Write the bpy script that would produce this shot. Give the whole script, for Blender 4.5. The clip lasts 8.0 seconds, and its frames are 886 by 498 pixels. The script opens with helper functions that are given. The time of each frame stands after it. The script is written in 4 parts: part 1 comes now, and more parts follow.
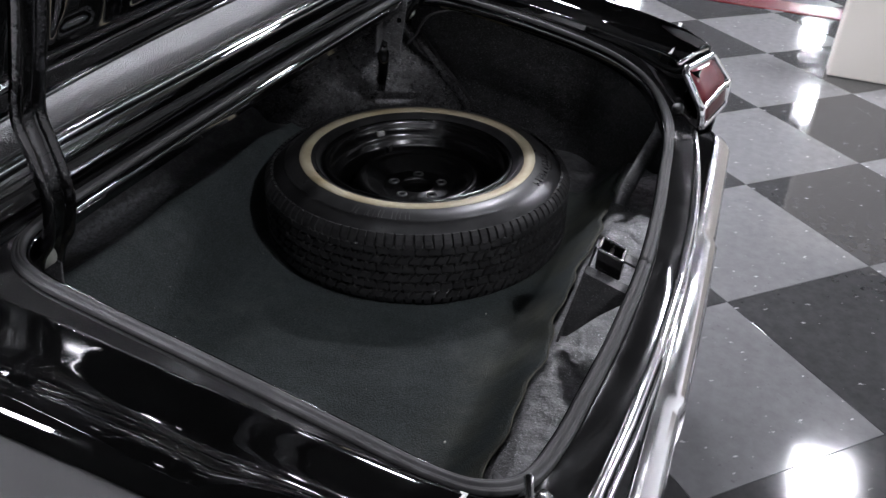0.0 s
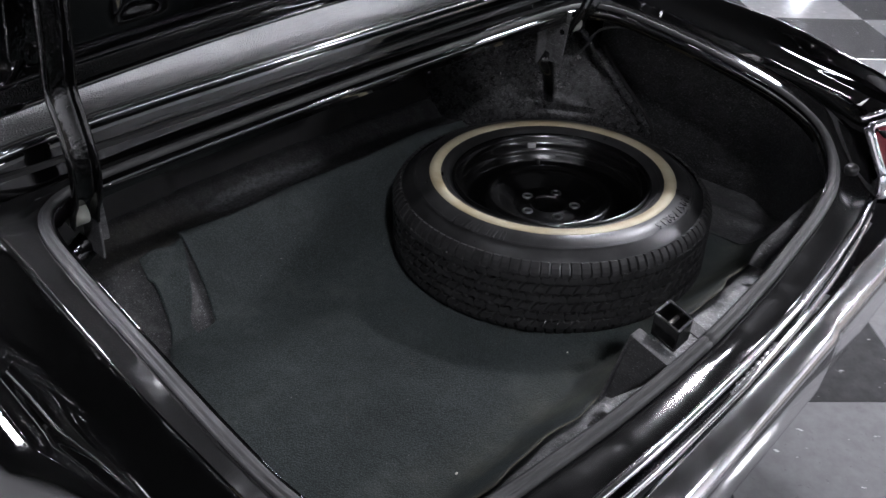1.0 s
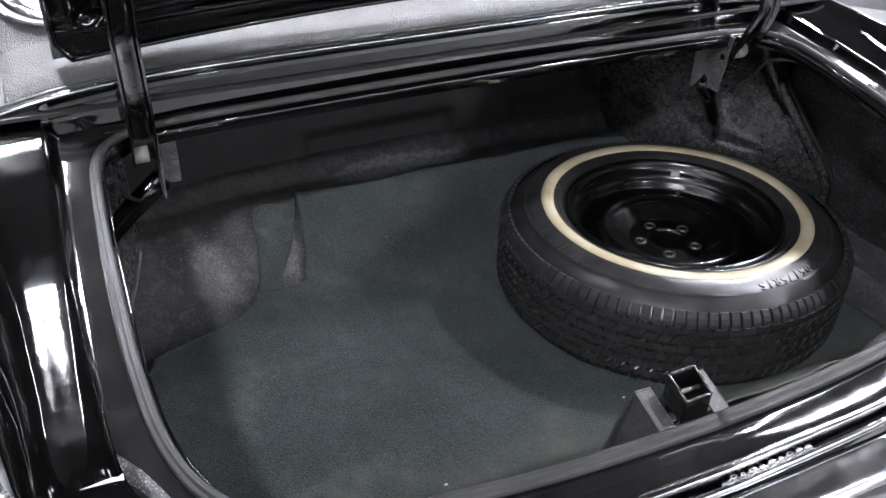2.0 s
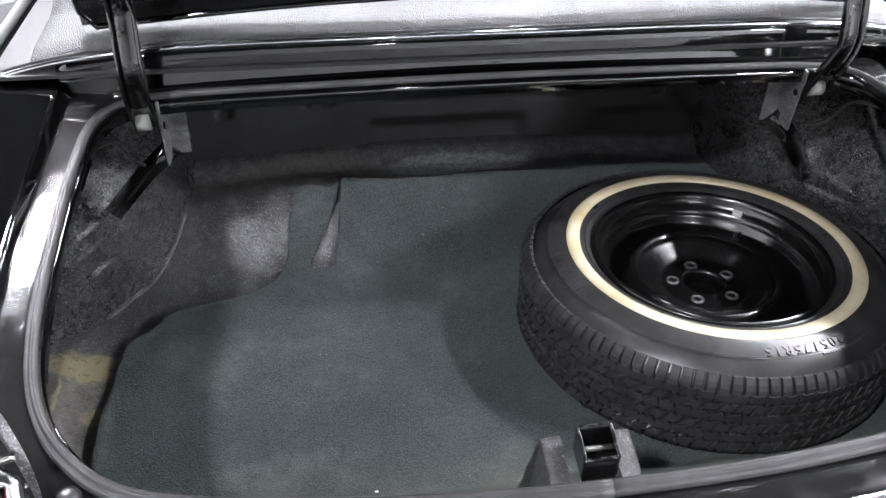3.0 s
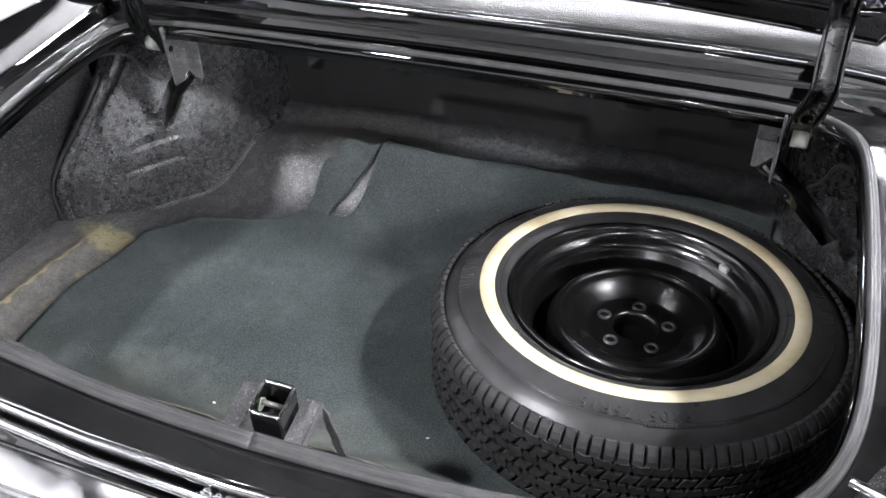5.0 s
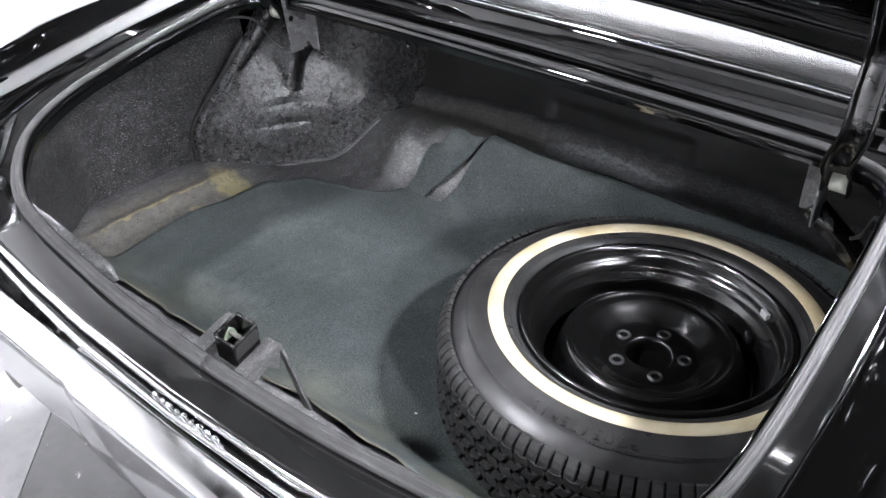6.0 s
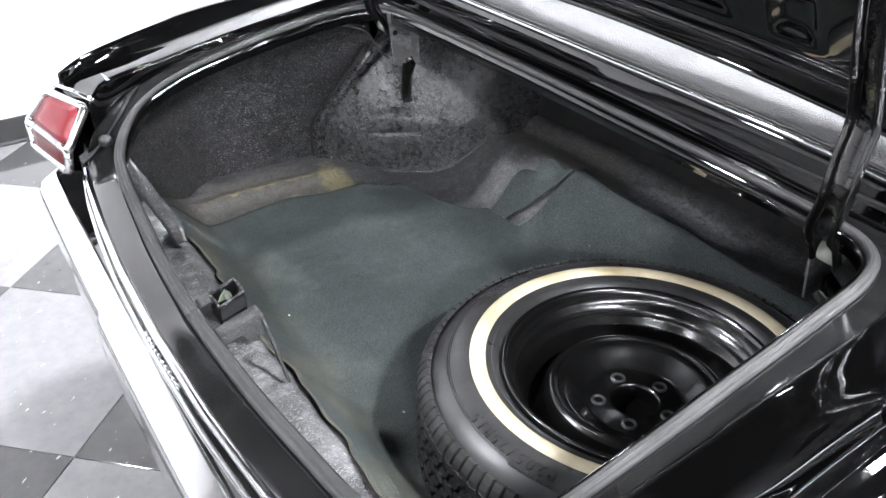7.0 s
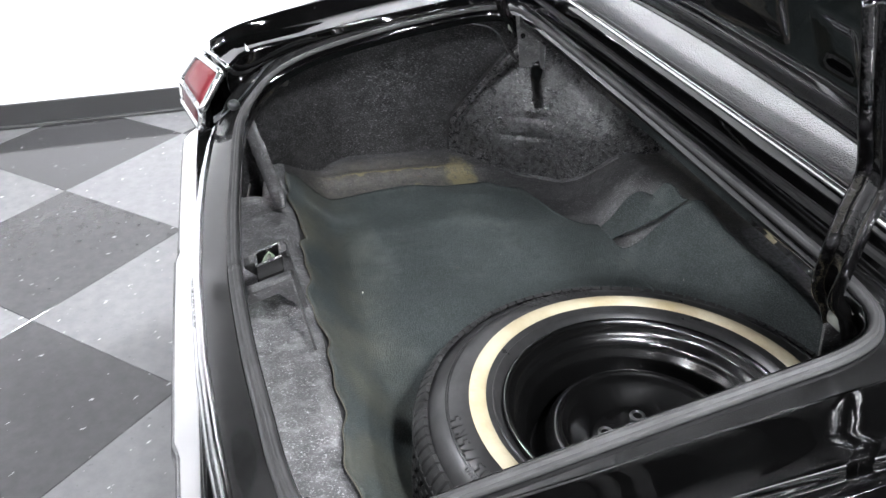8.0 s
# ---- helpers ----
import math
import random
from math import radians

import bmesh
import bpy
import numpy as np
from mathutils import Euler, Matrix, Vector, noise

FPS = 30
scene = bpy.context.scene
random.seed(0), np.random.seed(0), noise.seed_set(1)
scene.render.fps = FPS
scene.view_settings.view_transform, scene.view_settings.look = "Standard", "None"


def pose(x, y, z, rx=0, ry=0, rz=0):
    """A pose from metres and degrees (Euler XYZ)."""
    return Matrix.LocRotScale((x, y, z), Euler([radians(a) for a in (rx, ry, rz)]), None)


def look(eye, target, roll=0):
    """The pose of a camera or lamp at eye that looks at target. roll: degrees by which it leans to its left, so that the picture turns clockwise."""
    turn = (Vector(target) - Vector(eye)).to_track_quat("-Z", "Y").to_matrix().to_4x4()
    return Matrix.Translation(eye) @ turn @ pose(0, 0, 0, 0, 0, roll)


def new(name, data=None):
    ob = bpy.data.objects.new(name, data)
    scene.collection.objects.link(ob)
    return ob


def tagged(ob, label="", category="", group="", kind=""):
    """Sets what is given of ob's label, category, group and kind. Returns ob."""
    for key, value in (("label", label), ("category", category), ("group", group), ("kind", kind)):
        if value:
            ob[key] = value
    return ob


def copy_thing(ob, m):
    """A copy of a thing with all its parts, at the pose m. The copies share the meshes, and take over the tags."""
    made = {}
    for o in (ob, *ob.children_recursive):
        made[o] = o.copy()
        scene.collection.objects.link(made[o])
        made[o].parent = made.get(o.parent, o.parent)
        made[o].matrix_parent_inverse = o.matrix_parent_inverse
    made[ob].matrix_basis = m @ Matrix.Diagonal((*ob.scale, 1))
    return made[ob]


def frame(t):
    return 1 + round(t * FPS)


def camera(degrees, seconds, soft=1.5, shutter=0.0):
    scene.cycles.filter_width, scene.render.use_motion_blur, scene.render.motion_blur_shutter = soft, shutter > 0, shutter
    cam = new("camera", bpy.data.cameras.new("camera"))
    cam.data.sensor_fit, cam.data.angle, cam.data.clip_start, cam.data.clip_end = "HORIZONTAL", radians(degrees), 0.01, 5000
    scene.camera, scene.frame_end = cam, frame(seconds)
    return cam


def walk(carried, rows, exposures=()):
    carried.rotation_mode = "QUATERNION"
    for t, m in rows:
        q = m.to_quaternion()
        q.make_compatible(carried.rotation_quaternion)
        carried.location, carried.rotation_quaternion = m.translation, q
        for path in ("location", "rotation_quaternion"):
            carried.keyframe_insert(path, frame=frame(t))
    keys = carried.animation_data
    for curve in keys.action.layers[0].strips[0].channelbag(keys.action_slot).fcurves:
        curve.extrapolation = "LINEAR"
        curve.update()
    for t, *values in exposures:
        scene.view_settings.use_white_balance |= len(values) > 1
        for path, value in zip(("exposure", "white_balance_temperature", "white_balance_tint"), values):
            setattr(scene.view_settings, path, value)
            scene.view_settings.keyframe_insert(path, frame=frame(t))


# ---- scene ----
cam = camera(55.1, 8.0, shutter=0.15)
PATH = [
    (0, (-1.225, -0.132, 1.478), (0.332, 0.393, 0.440), 4.0),
    (0.5, (-1.126, -0.274, 1.496), (0.286, 0.522, 0.440), 4.1),
    (1, (-0.969, -0.417, 1.517), (0.221, 0.639, 0.440), 2.6),
    (1.5, (-0.810, -0.534, 1.515), (0.117, 0.731, 0.440), 2.6),
    (2, (-0.653, -0.607, 1.520), (0.025, 0.773, 0.440), 2.2),
    (2.2, (-0.590, -0.623, 1.523), (-0.004, 0.777, 0.440), 2.4),
    (3.3, (-0.179, -0.684, 1.534), (-0.006, 0.806, 0.440), 1.0),
    (3.5, (-0.098, -0.690, 1.536), (0.040, 0.802, 0.440), 0.8),
    (4, (0.101, -0.681, 1.537), (0.064, 0.795, 0.440), -0.0),
    (4.5, (0.293, -0.655, 1.525), (0.038, 0.788, 0.440), -0.6),
    (5, (0.481, -0.633, 1.516), (-0.044, 0.731, 0.440), -1.1),
    (6.3, (0.903, -0.458, 1.484), (-0.200, 0.614, 0.440), -1.7),
    (6.5, (0.963, -0.424, 1.478), (-0.241, 0.615, 0.440), -1.5),
    (7, (1.086, -0.297, 1.482), (-0.304, 0.574, 0.440), -1.4),
    (7.5, (1.168, -0.162, 1.474), (-0.366, 0.497, 0.440), -1.0),
    (8, (1.221, -0.022, 1.464), (-0.398, 0.382, 0.440), -1.1),
]
EXPOSURES = [(0.0, 0.55, 6200, 17), (1.0, 0.8, 6200, 17), (2.2, 1.8, 6250, 17), (3.5, 2.25, 6300, 16), (5.0, 2.4, 6350, 15), (6.5, 2.42, 6300, 14), (8.0, 1.8, 6300, 13)]
walk(cam, [(t, look(eye, target, roll)) for t, eye, target, roll in PATH], EXPOSURES)

# ---------------------------------------------------------------- light and room
ROOM = dict(x0=-2.60, x1=19.0, y0=-6.0, y1=8.5, top=3.05)
LIGHT_POWER = 190.0

world = bpy.data.worlds.new("showroom_air")
scene.world = world
world.use_nodes = True
world.node_tree.nodes["Background"].inputs[0].default_value = (0.9, 0.95, 1.0, 1)
world.node_tree.nodes["Background"].inputs[1].default_value = 0.005


# ---------------------------------------------------------------- materials
def material(name, base=(0.5, 0.5, 0.5), rough=0.5, metal=0.0, coat=0.0, spec=0.5):
    m = bpy.data.materials.new(name)
    m.use_nodes = True
    b = m.node_tree.nodes["Principled BSDF"]
    b.inputs["Base Color"].default_value = (*base, 1)
    b.inputs["Roughness"].default_value = rough
    b.inputs["Metallic"].default_value = metal
    b.inputs["Coat Weight"].default_value = coat
    b.inputs["Coat Roughness"].default_value = 0.03
    b.inputs["Specular IOR Level"].default_value = spec
    return m


def node(m, kind, **values):
    n = m.node_tree.nodes.new(kind)
    for key, value in values.items():
        n.inputs[key].default_value = value
    return n


def link(m, a, b):
    m.node_tree.links.new(a, b)


def coords(m):
    return node(m, "ShaderNodeTexCoord").outputs["Object"]


def noise_of(m, scale, detail=3.0, rough=0.55, co=None):
    n = node(m, "ShaderNodeTexNoise", Scale=scale, Detail=detail, Roughness=rough)
    link(m, co or coords(m), n.inputs["Vector"])
    return n.outputs["Fac"]


def ramp(m, fac, *stops):
    r = node(m, "ShaderNodeValToRGB")
    r.color_ramp.elements[0].position, r.color_ramp.elements[0].color = stops[0][0], (*stops[0][1], 1)
    r.color_ramp.elements[1].position, r.color_ramp.elements[1].color = stops[-1][0], (*stops[-1][1], 1)
    for p, c in stops[1:-1]:
        e = r.color_ramp.elements.new(p)
        e.color = (*c, 1)
    link(m, fac, r.inputs["Fac"])
    return r.outputs["Color"]


def mixed(m, fac, a, b, mode="MIX"):
    n = node(m, "ShaderNodeMix")
    n.data_type, n.blend_type = "RGBA", mode
    for sock, value in ((n.inputs["Factor"], fac), (n.inputs["A"], a), (n.inputs["B"], b)):
        if isinstance(value, (int, float)):
            sock.default_value = value
        elif isinstance(value, tuple):
            sock.default_value = (*value, 1)
        else:
            link(m, value, sock)
    return n.outputs["Result"]


def shade(m, colour=None, rough=None, bump=None, strength=0.2, distance=0.001):
    b = m.node_tree.nodes["Principled BSDF"]
    if colour is not None:
        link(m, colour, b.inputs["Base Color"])
    if rough is not None:
        link(m, rough, b.inputs["Roughness"])
    if bump is not None:
        n = node(m, "ShaderNodeBump", Strength=strength, Distance=distance)
        link(m, bump, n.inputs["Height"])
        link(m, n.outputs["Normal"], b.inputs["Normal"])


def grey(v):
    return (v, v, v)


def make_paint():
    m = material("black_gloss_paint", grey(0.0009), 0.05, coat=0.6)
    shade(m, rough=ramp(m, noise_of(m, 40, 4), (0.35, grey(0.025)), (0.75, grey(0.06))),
          bump=noise_of(m, 9, 2), strength=0.006, distance=0.01)
    return m


def make_dusty_paint():
    m = material("dusty_black_paint", grey(0.012), 0.22, coat=0.4)
    co = coords(m)
    shade(m, colour=ramp(m, noise_of(m, 14, 6, 0.7, co), (0.35, grey(0.006)), (0.8, grey(0.016))),
          rough=ramp(m, noise_of(m, 30, 5, 0.6, co), (0.3, grey(0.06)), (0.8, grey(0.18))))
    return m


def make_chrome():
    m = material("chrome", grey(0.78), 0.06, metal=1.0)
    shade(m, rough=ramp(m, noise_of(m, 25, 4), (0.3, grey(0.07)), (0.8, grey(0.17))))
    return m


def make_rubber_seal():
    m = material("grey_seal_rubber", grey(0.05), 0.5, spec=0.2)
    co = coords(m)
    shade(m, colour=ramp(m, noise_of(m, 20, 5, 0.6, co), (0.3, grey(0.035)), (0.8, grey(0.068))),
          rough=ramp(m, noise_of(m, 60, 3, 0.6, co), (0.3, grey(0.46)), (0.8, grey(0.56))),
          bump=noise_of(m, 300, 2, 0.5, co), strength=0.12)
    return m


def make_vinyl():
    m = material("grained_black_vinyl", grey(0.07), 0.5, spec=0.42)
    co = coords(m)
    v = node(m, "ShaderNodeTexVoronoi", Scale=420.0)
    link(m, co, v.inputs["Vector"])
    shade(m, colour=ramp(m, noise_of(m, 7, 5, 0.6, co), (0.3, grey(0.032)), (0.75, grey(0.060))),
          rough=ramp(m, noise_of(m, 12, 4, 0.6, co), (0.3, grey(0.43)), (0.8, grey(0.55))),
          bump=v.outputs["Distance"], strength=0.9, distance=0.003)
    return m


def calc(m, op, a, b=0.0):
    n = m.node_tree.nodes.new("ShaderNodeMath")
    n.operation = op
    for sock, value in zip(n.inputs, (a, b)):
        if isinstance(value, (int, float)):
            sock.default_value = value
        else:
            link(m, value, sock)
    return n.outputs[0]


def make_spatter(name, lo, hi, speck, gloss, relief=0.0014, grit=75):
    """Black trunk paint, hazy with dust, with fine sparse grey flecks."""
    m = material(name, grey(lo), 0.3)
    co = coords(m)
    haze = mixed(m, noise_of(m, 3.2, 5, 0.6, co), (0.25, 0.25, 0.25), noise_of(m, 17, 5, 0.65, co), "MIX")
    base = ramp(m, haze, (0.33, grey(lo)), (0.60, grey(hi)))
    rub = node(m, "ShaderNodeMapping")
    rub.inputs["Scale"].default_value = (1.0, 0.5, 1.3)
    link(m, co, rub.inputs["Vector"])
    worn = ramp(m, noise_of(m, 42, 5, 0.7, rub.outputs["Vector"]), (0.50, grey(0.0)), (0.72, grey(0.55)))
    c = mixed(m, worn, base, (hi * 1.7, hi * 1.7, hi * 1.72))
    dense = ramp(m, noise_of(m, 9, 4, 0.6, co), (0.34, grey(0.50)), (0.62, grey(1.0)))
    for scale, edge, level in ((560, 0.580, 0.55), (340, 0.635, 0.95)):
        dots = ramp(m, noise_of(m, scale, 2, 0.55, rub.outputs["Vector"]), (edge, grey(0.0)), (edge + 0.08, grey(1.0)))
        dots = mixed(m, 1.0, dots, dense, "MULTIPLY")
        c = mixed(m, dots, c, (speck * level, speck * level, speck * level * 1.03))
    shade(m, colour=c, rough=ramp(m, noise_of(m, 70, 4, 0.6, co), (0.3, grey(gloss)), (0.8, grey(gloss * 1.25))),
          bump=noise_of(m, grit, 3, 0.55, co), strength=0.3, distance=relief * 2)
    return m


def make_floor_pan():
    """The same paint, sandy on the ledge, with a bare tan streak along the fold and a front crest painted pale for
    light.
    """
    m = make_spatter("worn_spatter_trunk_paint", 0.046, 0.125, 0.36, 0.34, 0.0026, 150)
    b = m.node_tree.nodes["Principled BSDF"]
    old = b.inputs["Base Color"].links[0].from_socket
    co = coords(m)
    split = node(m, "ShaderNodeSeparateXYZ")
    link(m, co, split.inputs[0])
    wob = calc(m, "MULTIPLY", calc(m, "SUBTRACT", noise_of(m, 14, 4, 0.6, co), 0.5), 0.05)
    x = calc(m, "ADD", split.outputs["X"], wob)
    y = calc(m, "ADD", split.outputs["Y"], wob)

    def blob(cx, cy, rx, ry):
        a = calc(m, "DIVIDE", calc(m, "SUBTRACT", x, cx), rx)
        c = calc(m, "DIVIDE", calc(m, "SUBTRACT", y, cy), ry)
        d = calc(m, "ADD", calc(m, "MULTIPLY", a, a), calc(m, "MULTIPLY", c, c))
        return calc(m, "MAXIMUM", calc(m, "SUBTRACT", 1.0, d), 0.0)
    ledge = blob(-.735, .33, .115, .26)
    sand = calc(m, "MULTIPLY", calc(m, "MINIMUM", calc(m, "MULTIPLY", ledge, 2.0), 1.0), ramp(m, noise_of(m, 60, 5, 0.7, co), (0.35, grey(0.1)), (0.65, grey(0.75))))
    c = mixed(m, sand, old, (0.165, 0.155, 0.13))
    tan = calc(m, "MAXIMUM", calc(m, "MULTIPLY", blob(-.775, .36, .0055, .22), 1.1), calc(m, "MAXIMUM", calc(m, "MULTIPLY", blob(-.740, .520, .085, .042), 1.35), calc(m, "MULTIPLY", blob(-.690, .405, .040, .024), 1.6)))
    worn = calc(m, "MULTIPLY", tan, ramp(m, noise_of(m, 34, 6, 0.75, co), (0.36, grey(0.0)), (0.56, grey(1.6))))
    c = mixed(m, calc(m, "MINIMUM", worn, 0.95), c, (0.27, 0.24, 0.14))
    # Worn specks on the front crest, painted pale for the light falling there.
    coat = calc(m, "MULTIPLY", calc(m, "MINIMUM", calc(m, "MULTIPLY", blob(.01, .992, .185, .040), 3.0), 1.0), ramp(m, noise_of(m, 120, 4, 0.75, co), (0.36, grey(0.15)), (0.62, grey(1.0))))
    c = mixed(m, coat, c, (0.30, 0.31, 0.32))
    # Sandy front ledge, its tone lifted in place of light the header blocks.
    sandy = calc(m, "MULTIPLY", calc(m, "MINIMUM", calc(m, "MULTIPLY", blob(-.36, .985, .24, .06), 1.5), 0.55), ramp(m, noise_of(m, 30, 5, 0.7, co), (0.35, grey(0.1)), (0.7, grey(1.0))))
    c = mixed(m, sandy, c, (0.17, 0.163, 0.138))
    rust = calc(m, "MULTIPLY", calc(m, "MINIMUM", ledge, 0.6), ramp(m, noise_of(m, 31, 5, 0.7, co), (0.62, grey(0.0)), (0.70, grey(1.0))))
    c = mixed(m, rust, c, (0.13, 0.08, 0.035))
    link(m, c, b.inputs["Base Color"])
    return m


def make_mat():
    m = material("dark_green_grey_mat", (0.050, 0.065, 0.064), 0.62, spec=0.16)
    m.node_tree.nodes["Principled BSDF"].inputs["Diffuse Roughness"].default_value = 1.0
    co = coords(m)
    big = ramp(m, noise_of(m, 2.3, 6, 0.62, co), (0.32, (0.060, 0.072, 0.071)), (0.68, (0.090, 0.106, 0.105)))
    cloud = ramp(m, noise_of(m, 11, 6, 0.68, co), (0.34, grey(0.90)), (0.66, grey(1.08)))
    c = mixed(m, 1.0, big, cloud, "MULTIPLY")
    cell = node(m, "ShaderNodeTexVoronoi", Scale=360.0)
    link(m, co, cell.inputs["Vector"])
    grain = ramp(m, cell.outputs["Distance"], (0.05, grey(1.55)), (0.55, grey(0.48)))
    c = mixed(m, 0.8, c, mixed(m, 1.0, c, grain, "MULTIPLY"))
    scuff = ramp(m, noise_of(m, 7, 7, 0.72, co), (0.53, grey(0.0)), (0.74, grey(0.40)))
    c = mixed(m, scuff, c, (0.150, 0.166, 0.158))
    split = node(m, "ShaderNodeSeparateXYZ")
    link(m, co, split.inputs[0])
    rear = node(m, "ShaderNodeMapRange", **{"From Min": 0.25, "From Max": 0.10})
    link(m, split.outputs["Y"], rear.inputs["Value"])
    stain = ramp(m, noise_of(m, 7, 6, 0.7, co), (0.40, grey(0.0)), (0.66, grey(0.75)))
    stain = mixed(m, 1.0, stain, rear.outputs["Result"], "MULTIPLY")
    c = mixed(m, stain, c, (0.096, 0.094, 0.070))
    rust = ramp(m, noise_of(m, 23, 5, 0.7, co), (0.66, grey(0.0)), (0.74, grey(0.35)))
    c = mixed(m, rust, c, (0.13, 0.10, 0.07))
    dirt = ramp(m, noise_of(m, 5.3, 7, 0.7, co), (0.52, grey(0.0)), (0.78, grey(0.5)))
    c = mixed(m, dirt, c, (0.040, 0.046, 0.043))
    dust = ramp(m, noise_of(m, 150, 2, 0.5, co), (0.74, grey(0.0)), (0.77, grey(0.6)))
    c = mixed(m, dust, c, (0.30, 0.30, 0.28))
    fine = mixed(m, 0.5, cell.outputs["Distance"], noise_of(m, 330, 4, 0.7, co))
    shade(m, colour=c, rough=ramp(m, noise_of(m, 5, 4, 0.6, co), (0.3, grey(0.46)), (0.8, grey(0.66))), bump=fine, strength=1.0, distance=0.0028)
    return m


def make_tyre():
    m = material("black_tyre_rubber", grey(0.02), 0.5)
    co = coords(m)
    shade(m, colour=ramp(m, noise_of(m, 16, 5, 0.65, co), (0.3, grey(0.014)), (0.8, grey(0.050))),
          rough=ramp(m, noise_of(m, 22, 4, 0.6, co), (0.3, grey(0.27)), (0.8, grey(0.42))),
          bump=noise_of(m, 240, 4, 0.6, co), strength=0.12)
    return m


def make_whitewall():
    m = material("yellowed_whitewall", (0.72, 0.66, 0.48), 0.5)
    co = coords(m)
    c = ramp(m, noise_of(m, 9, 5, 0.65, co), (0.3, (0.42, 0.34, 0.19)), (0.55, (0.55, 0.49, 0.34)), (0.8, (0.60, 0.56, 0.43)))
    shade(m, colour=c, bump=noise_of(m, 200, 2, 0.5, co), strength=0.06)
    return m


def make_tile(name, lo, hi, fleck):
    m = material(name, grey(lo), 0.2)
    co = coords(m)
    info = node(m, "ShaderNodeObjectInfo")
    cloud = ramp(m, noise_of(m, 22, 5, 0.65, co), (0.3, (lo, lo, lo * 1.02)), (0.75, (hi, hi, hi * 1.02)))
    each = node(m, "ShaderNodeMapRange", **{"To Min": 0.88, "To Max": 1.1})
    link(m, info.outputs["Random"], each.inputs["Value"])
    c = mixed(m, 1.0, cloud, each.outputs["Result"], "MULTIPLY")
    stretch = node(m, "ShaderNodeMapping")
    stretch.inputs["Scale"].default_value = (1.0, 0.34, 1.0)
    link(m, co, stretch.inputs["Vector"])
    spots = ramp(m, noise_of(m, 62, 2, 0.6, stretch.outputs["Vector"]), (0.70, grey(0.0)), (0.73, grey(0.8)))
    dark = ramp(m, noise_of(m, 55, 3, 0.6, co), (0.28, grey(0.5)), (0.36, grey(0.0)))
    c = mixed(m, dark, c, (lo * 0.55, lo * 0.55, lo * 0.55))
    c = mixed(m, spots, c, fleck)
    shade(m, colour=c, rough=ramp(m, noise_of(m, 6, 4, 0.6, co), (0.3, grey(0.05)), (0.8, grey(0.11))),
          bump=noise_of(m, 30, 3, 0.5, co), strength=0.03, distance=0.004)
    return m


def make_wall(name, v, tint=(1.0, 1.0, 1.0)):
    m = material(name, grey(v), 0.7)
    co = coords(m)
    shade(m, colour=ramp(m, noise_of(m, 1.2, 4, 0.6, co), (0.3, tuple(v * 0.96 * k for k in tint)), (0.8, tuple(v * k for k in tint))),
          bump=noise_of(m, 60, 3, 0.6, co), strength=0.1, distance=0.002)
    return m


def make_lens():
    m = material("red_lens", (0.17, 0.012, 0.018), 0.3, coat=0.25)
    shade(m, bump=noise_of(m, 120, 1), strength=0.15)
    return m


LENS_DARK = material("dull_red_reflector", (0.07, 0.012, 0.014), 0.35)
PAINT, DUSTY, CHROME = make_paint(), make_dusty_paint(), make_chrome()
RUNNY = material("thick_black_paint_with_runs", grey(0.0015), 0.08, coat=0.5)
shade(RUNNY, rough=ramp(RUNNY, noise_of(RUNNY, 40, 4), (0.35, grey(0.05)), (0.75, grey(0.12))), bump=noise_of(RUNNY, 75, 3, 0.55), strength=0.35, distance=0.004)
SEAL, VINYL, PAN = make_rubber_seal(), make_vinyl(), make_floor_pan()
SPATTER = make_spatter("spatter_trunk_paint", 0.012, 0.052, 0.36, 0.33, 0.0022, 170)
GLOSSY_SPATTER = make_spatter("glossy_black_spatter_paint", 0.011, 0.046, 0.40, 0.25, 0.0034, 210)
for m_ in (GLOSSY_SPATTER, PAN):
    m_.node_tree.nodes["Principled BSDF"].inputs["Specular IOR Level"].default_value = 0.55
WORN_SPATTER = make_spatter("rubbed_grey_spatter_paint", 0.05, 0.14, 0.42, 0.34)
GREASY = make_spatter("greasy_brown_grey_steel", 0.035, 0.085, 0.26, 0.46, 0.0008)
SILL_COAT = make_spatter("grey_stippled_sill_coating", 0.13, 0.34, 0.90, 0.30, 0.0060, 130)
MAT, TYRE, WHITEWALL, LENS = make_mat(), make_tyre(), make_whitewall(), make_lens()
RIM = material("black_rim_enamel", grey(0.004), 0.12, spec=0.9, coat=0.15)
shade(RIM, rough=ramp(RIM, noise_of(RIM, 18, 4, 0.6), (0.3, grey(0.17)), (0.8, grey(0.29))), bump=noise_of(RIM, 60, 3, 0.5), strength=0.02)
TREAD = material("dry_tread_rubber", grey(0.022), 0.7, spec=0.25)
shade(TREAD, colour=ramp(TREAD, noise_of(TREAD, 30, 5, 0.65), (0.3, grey(0.018)), (0.8, grey(0.048))), rough=ramp(TREAD, noise_of(TREAD, 50, 3, 0.6), (0.3, grey(0.55)), (0.8, grey(0.75))))
TILE_LIGHT = make_tile("light_grey_vinyl_tile", 0.122, 0.162, (0.50, 0.50, 0.50))
TILE_DARK = make_tile("charcoal_vinyl_tile", 0.031, 0.049, (0.32, 0.32, 0.33))
WALL = make_wall("white_wall_paint", 0.72)
CEILING = make_wall("charcoal_ceiling_paint", 0.014)
BASE = material("black_cove_base", grey(0.02), 0.35)
DULL = material("dull_black_underseal", grey(0.012), 0.6)
shade(DULL, colour=ramp(DULL, noise_of(DULL, 9, 6, 0.7), (0.3, grey(0.005)), (0.75, grey(0.017))), bump=noise_of(DULL, 70, 2, 0.5), strength=0.1)
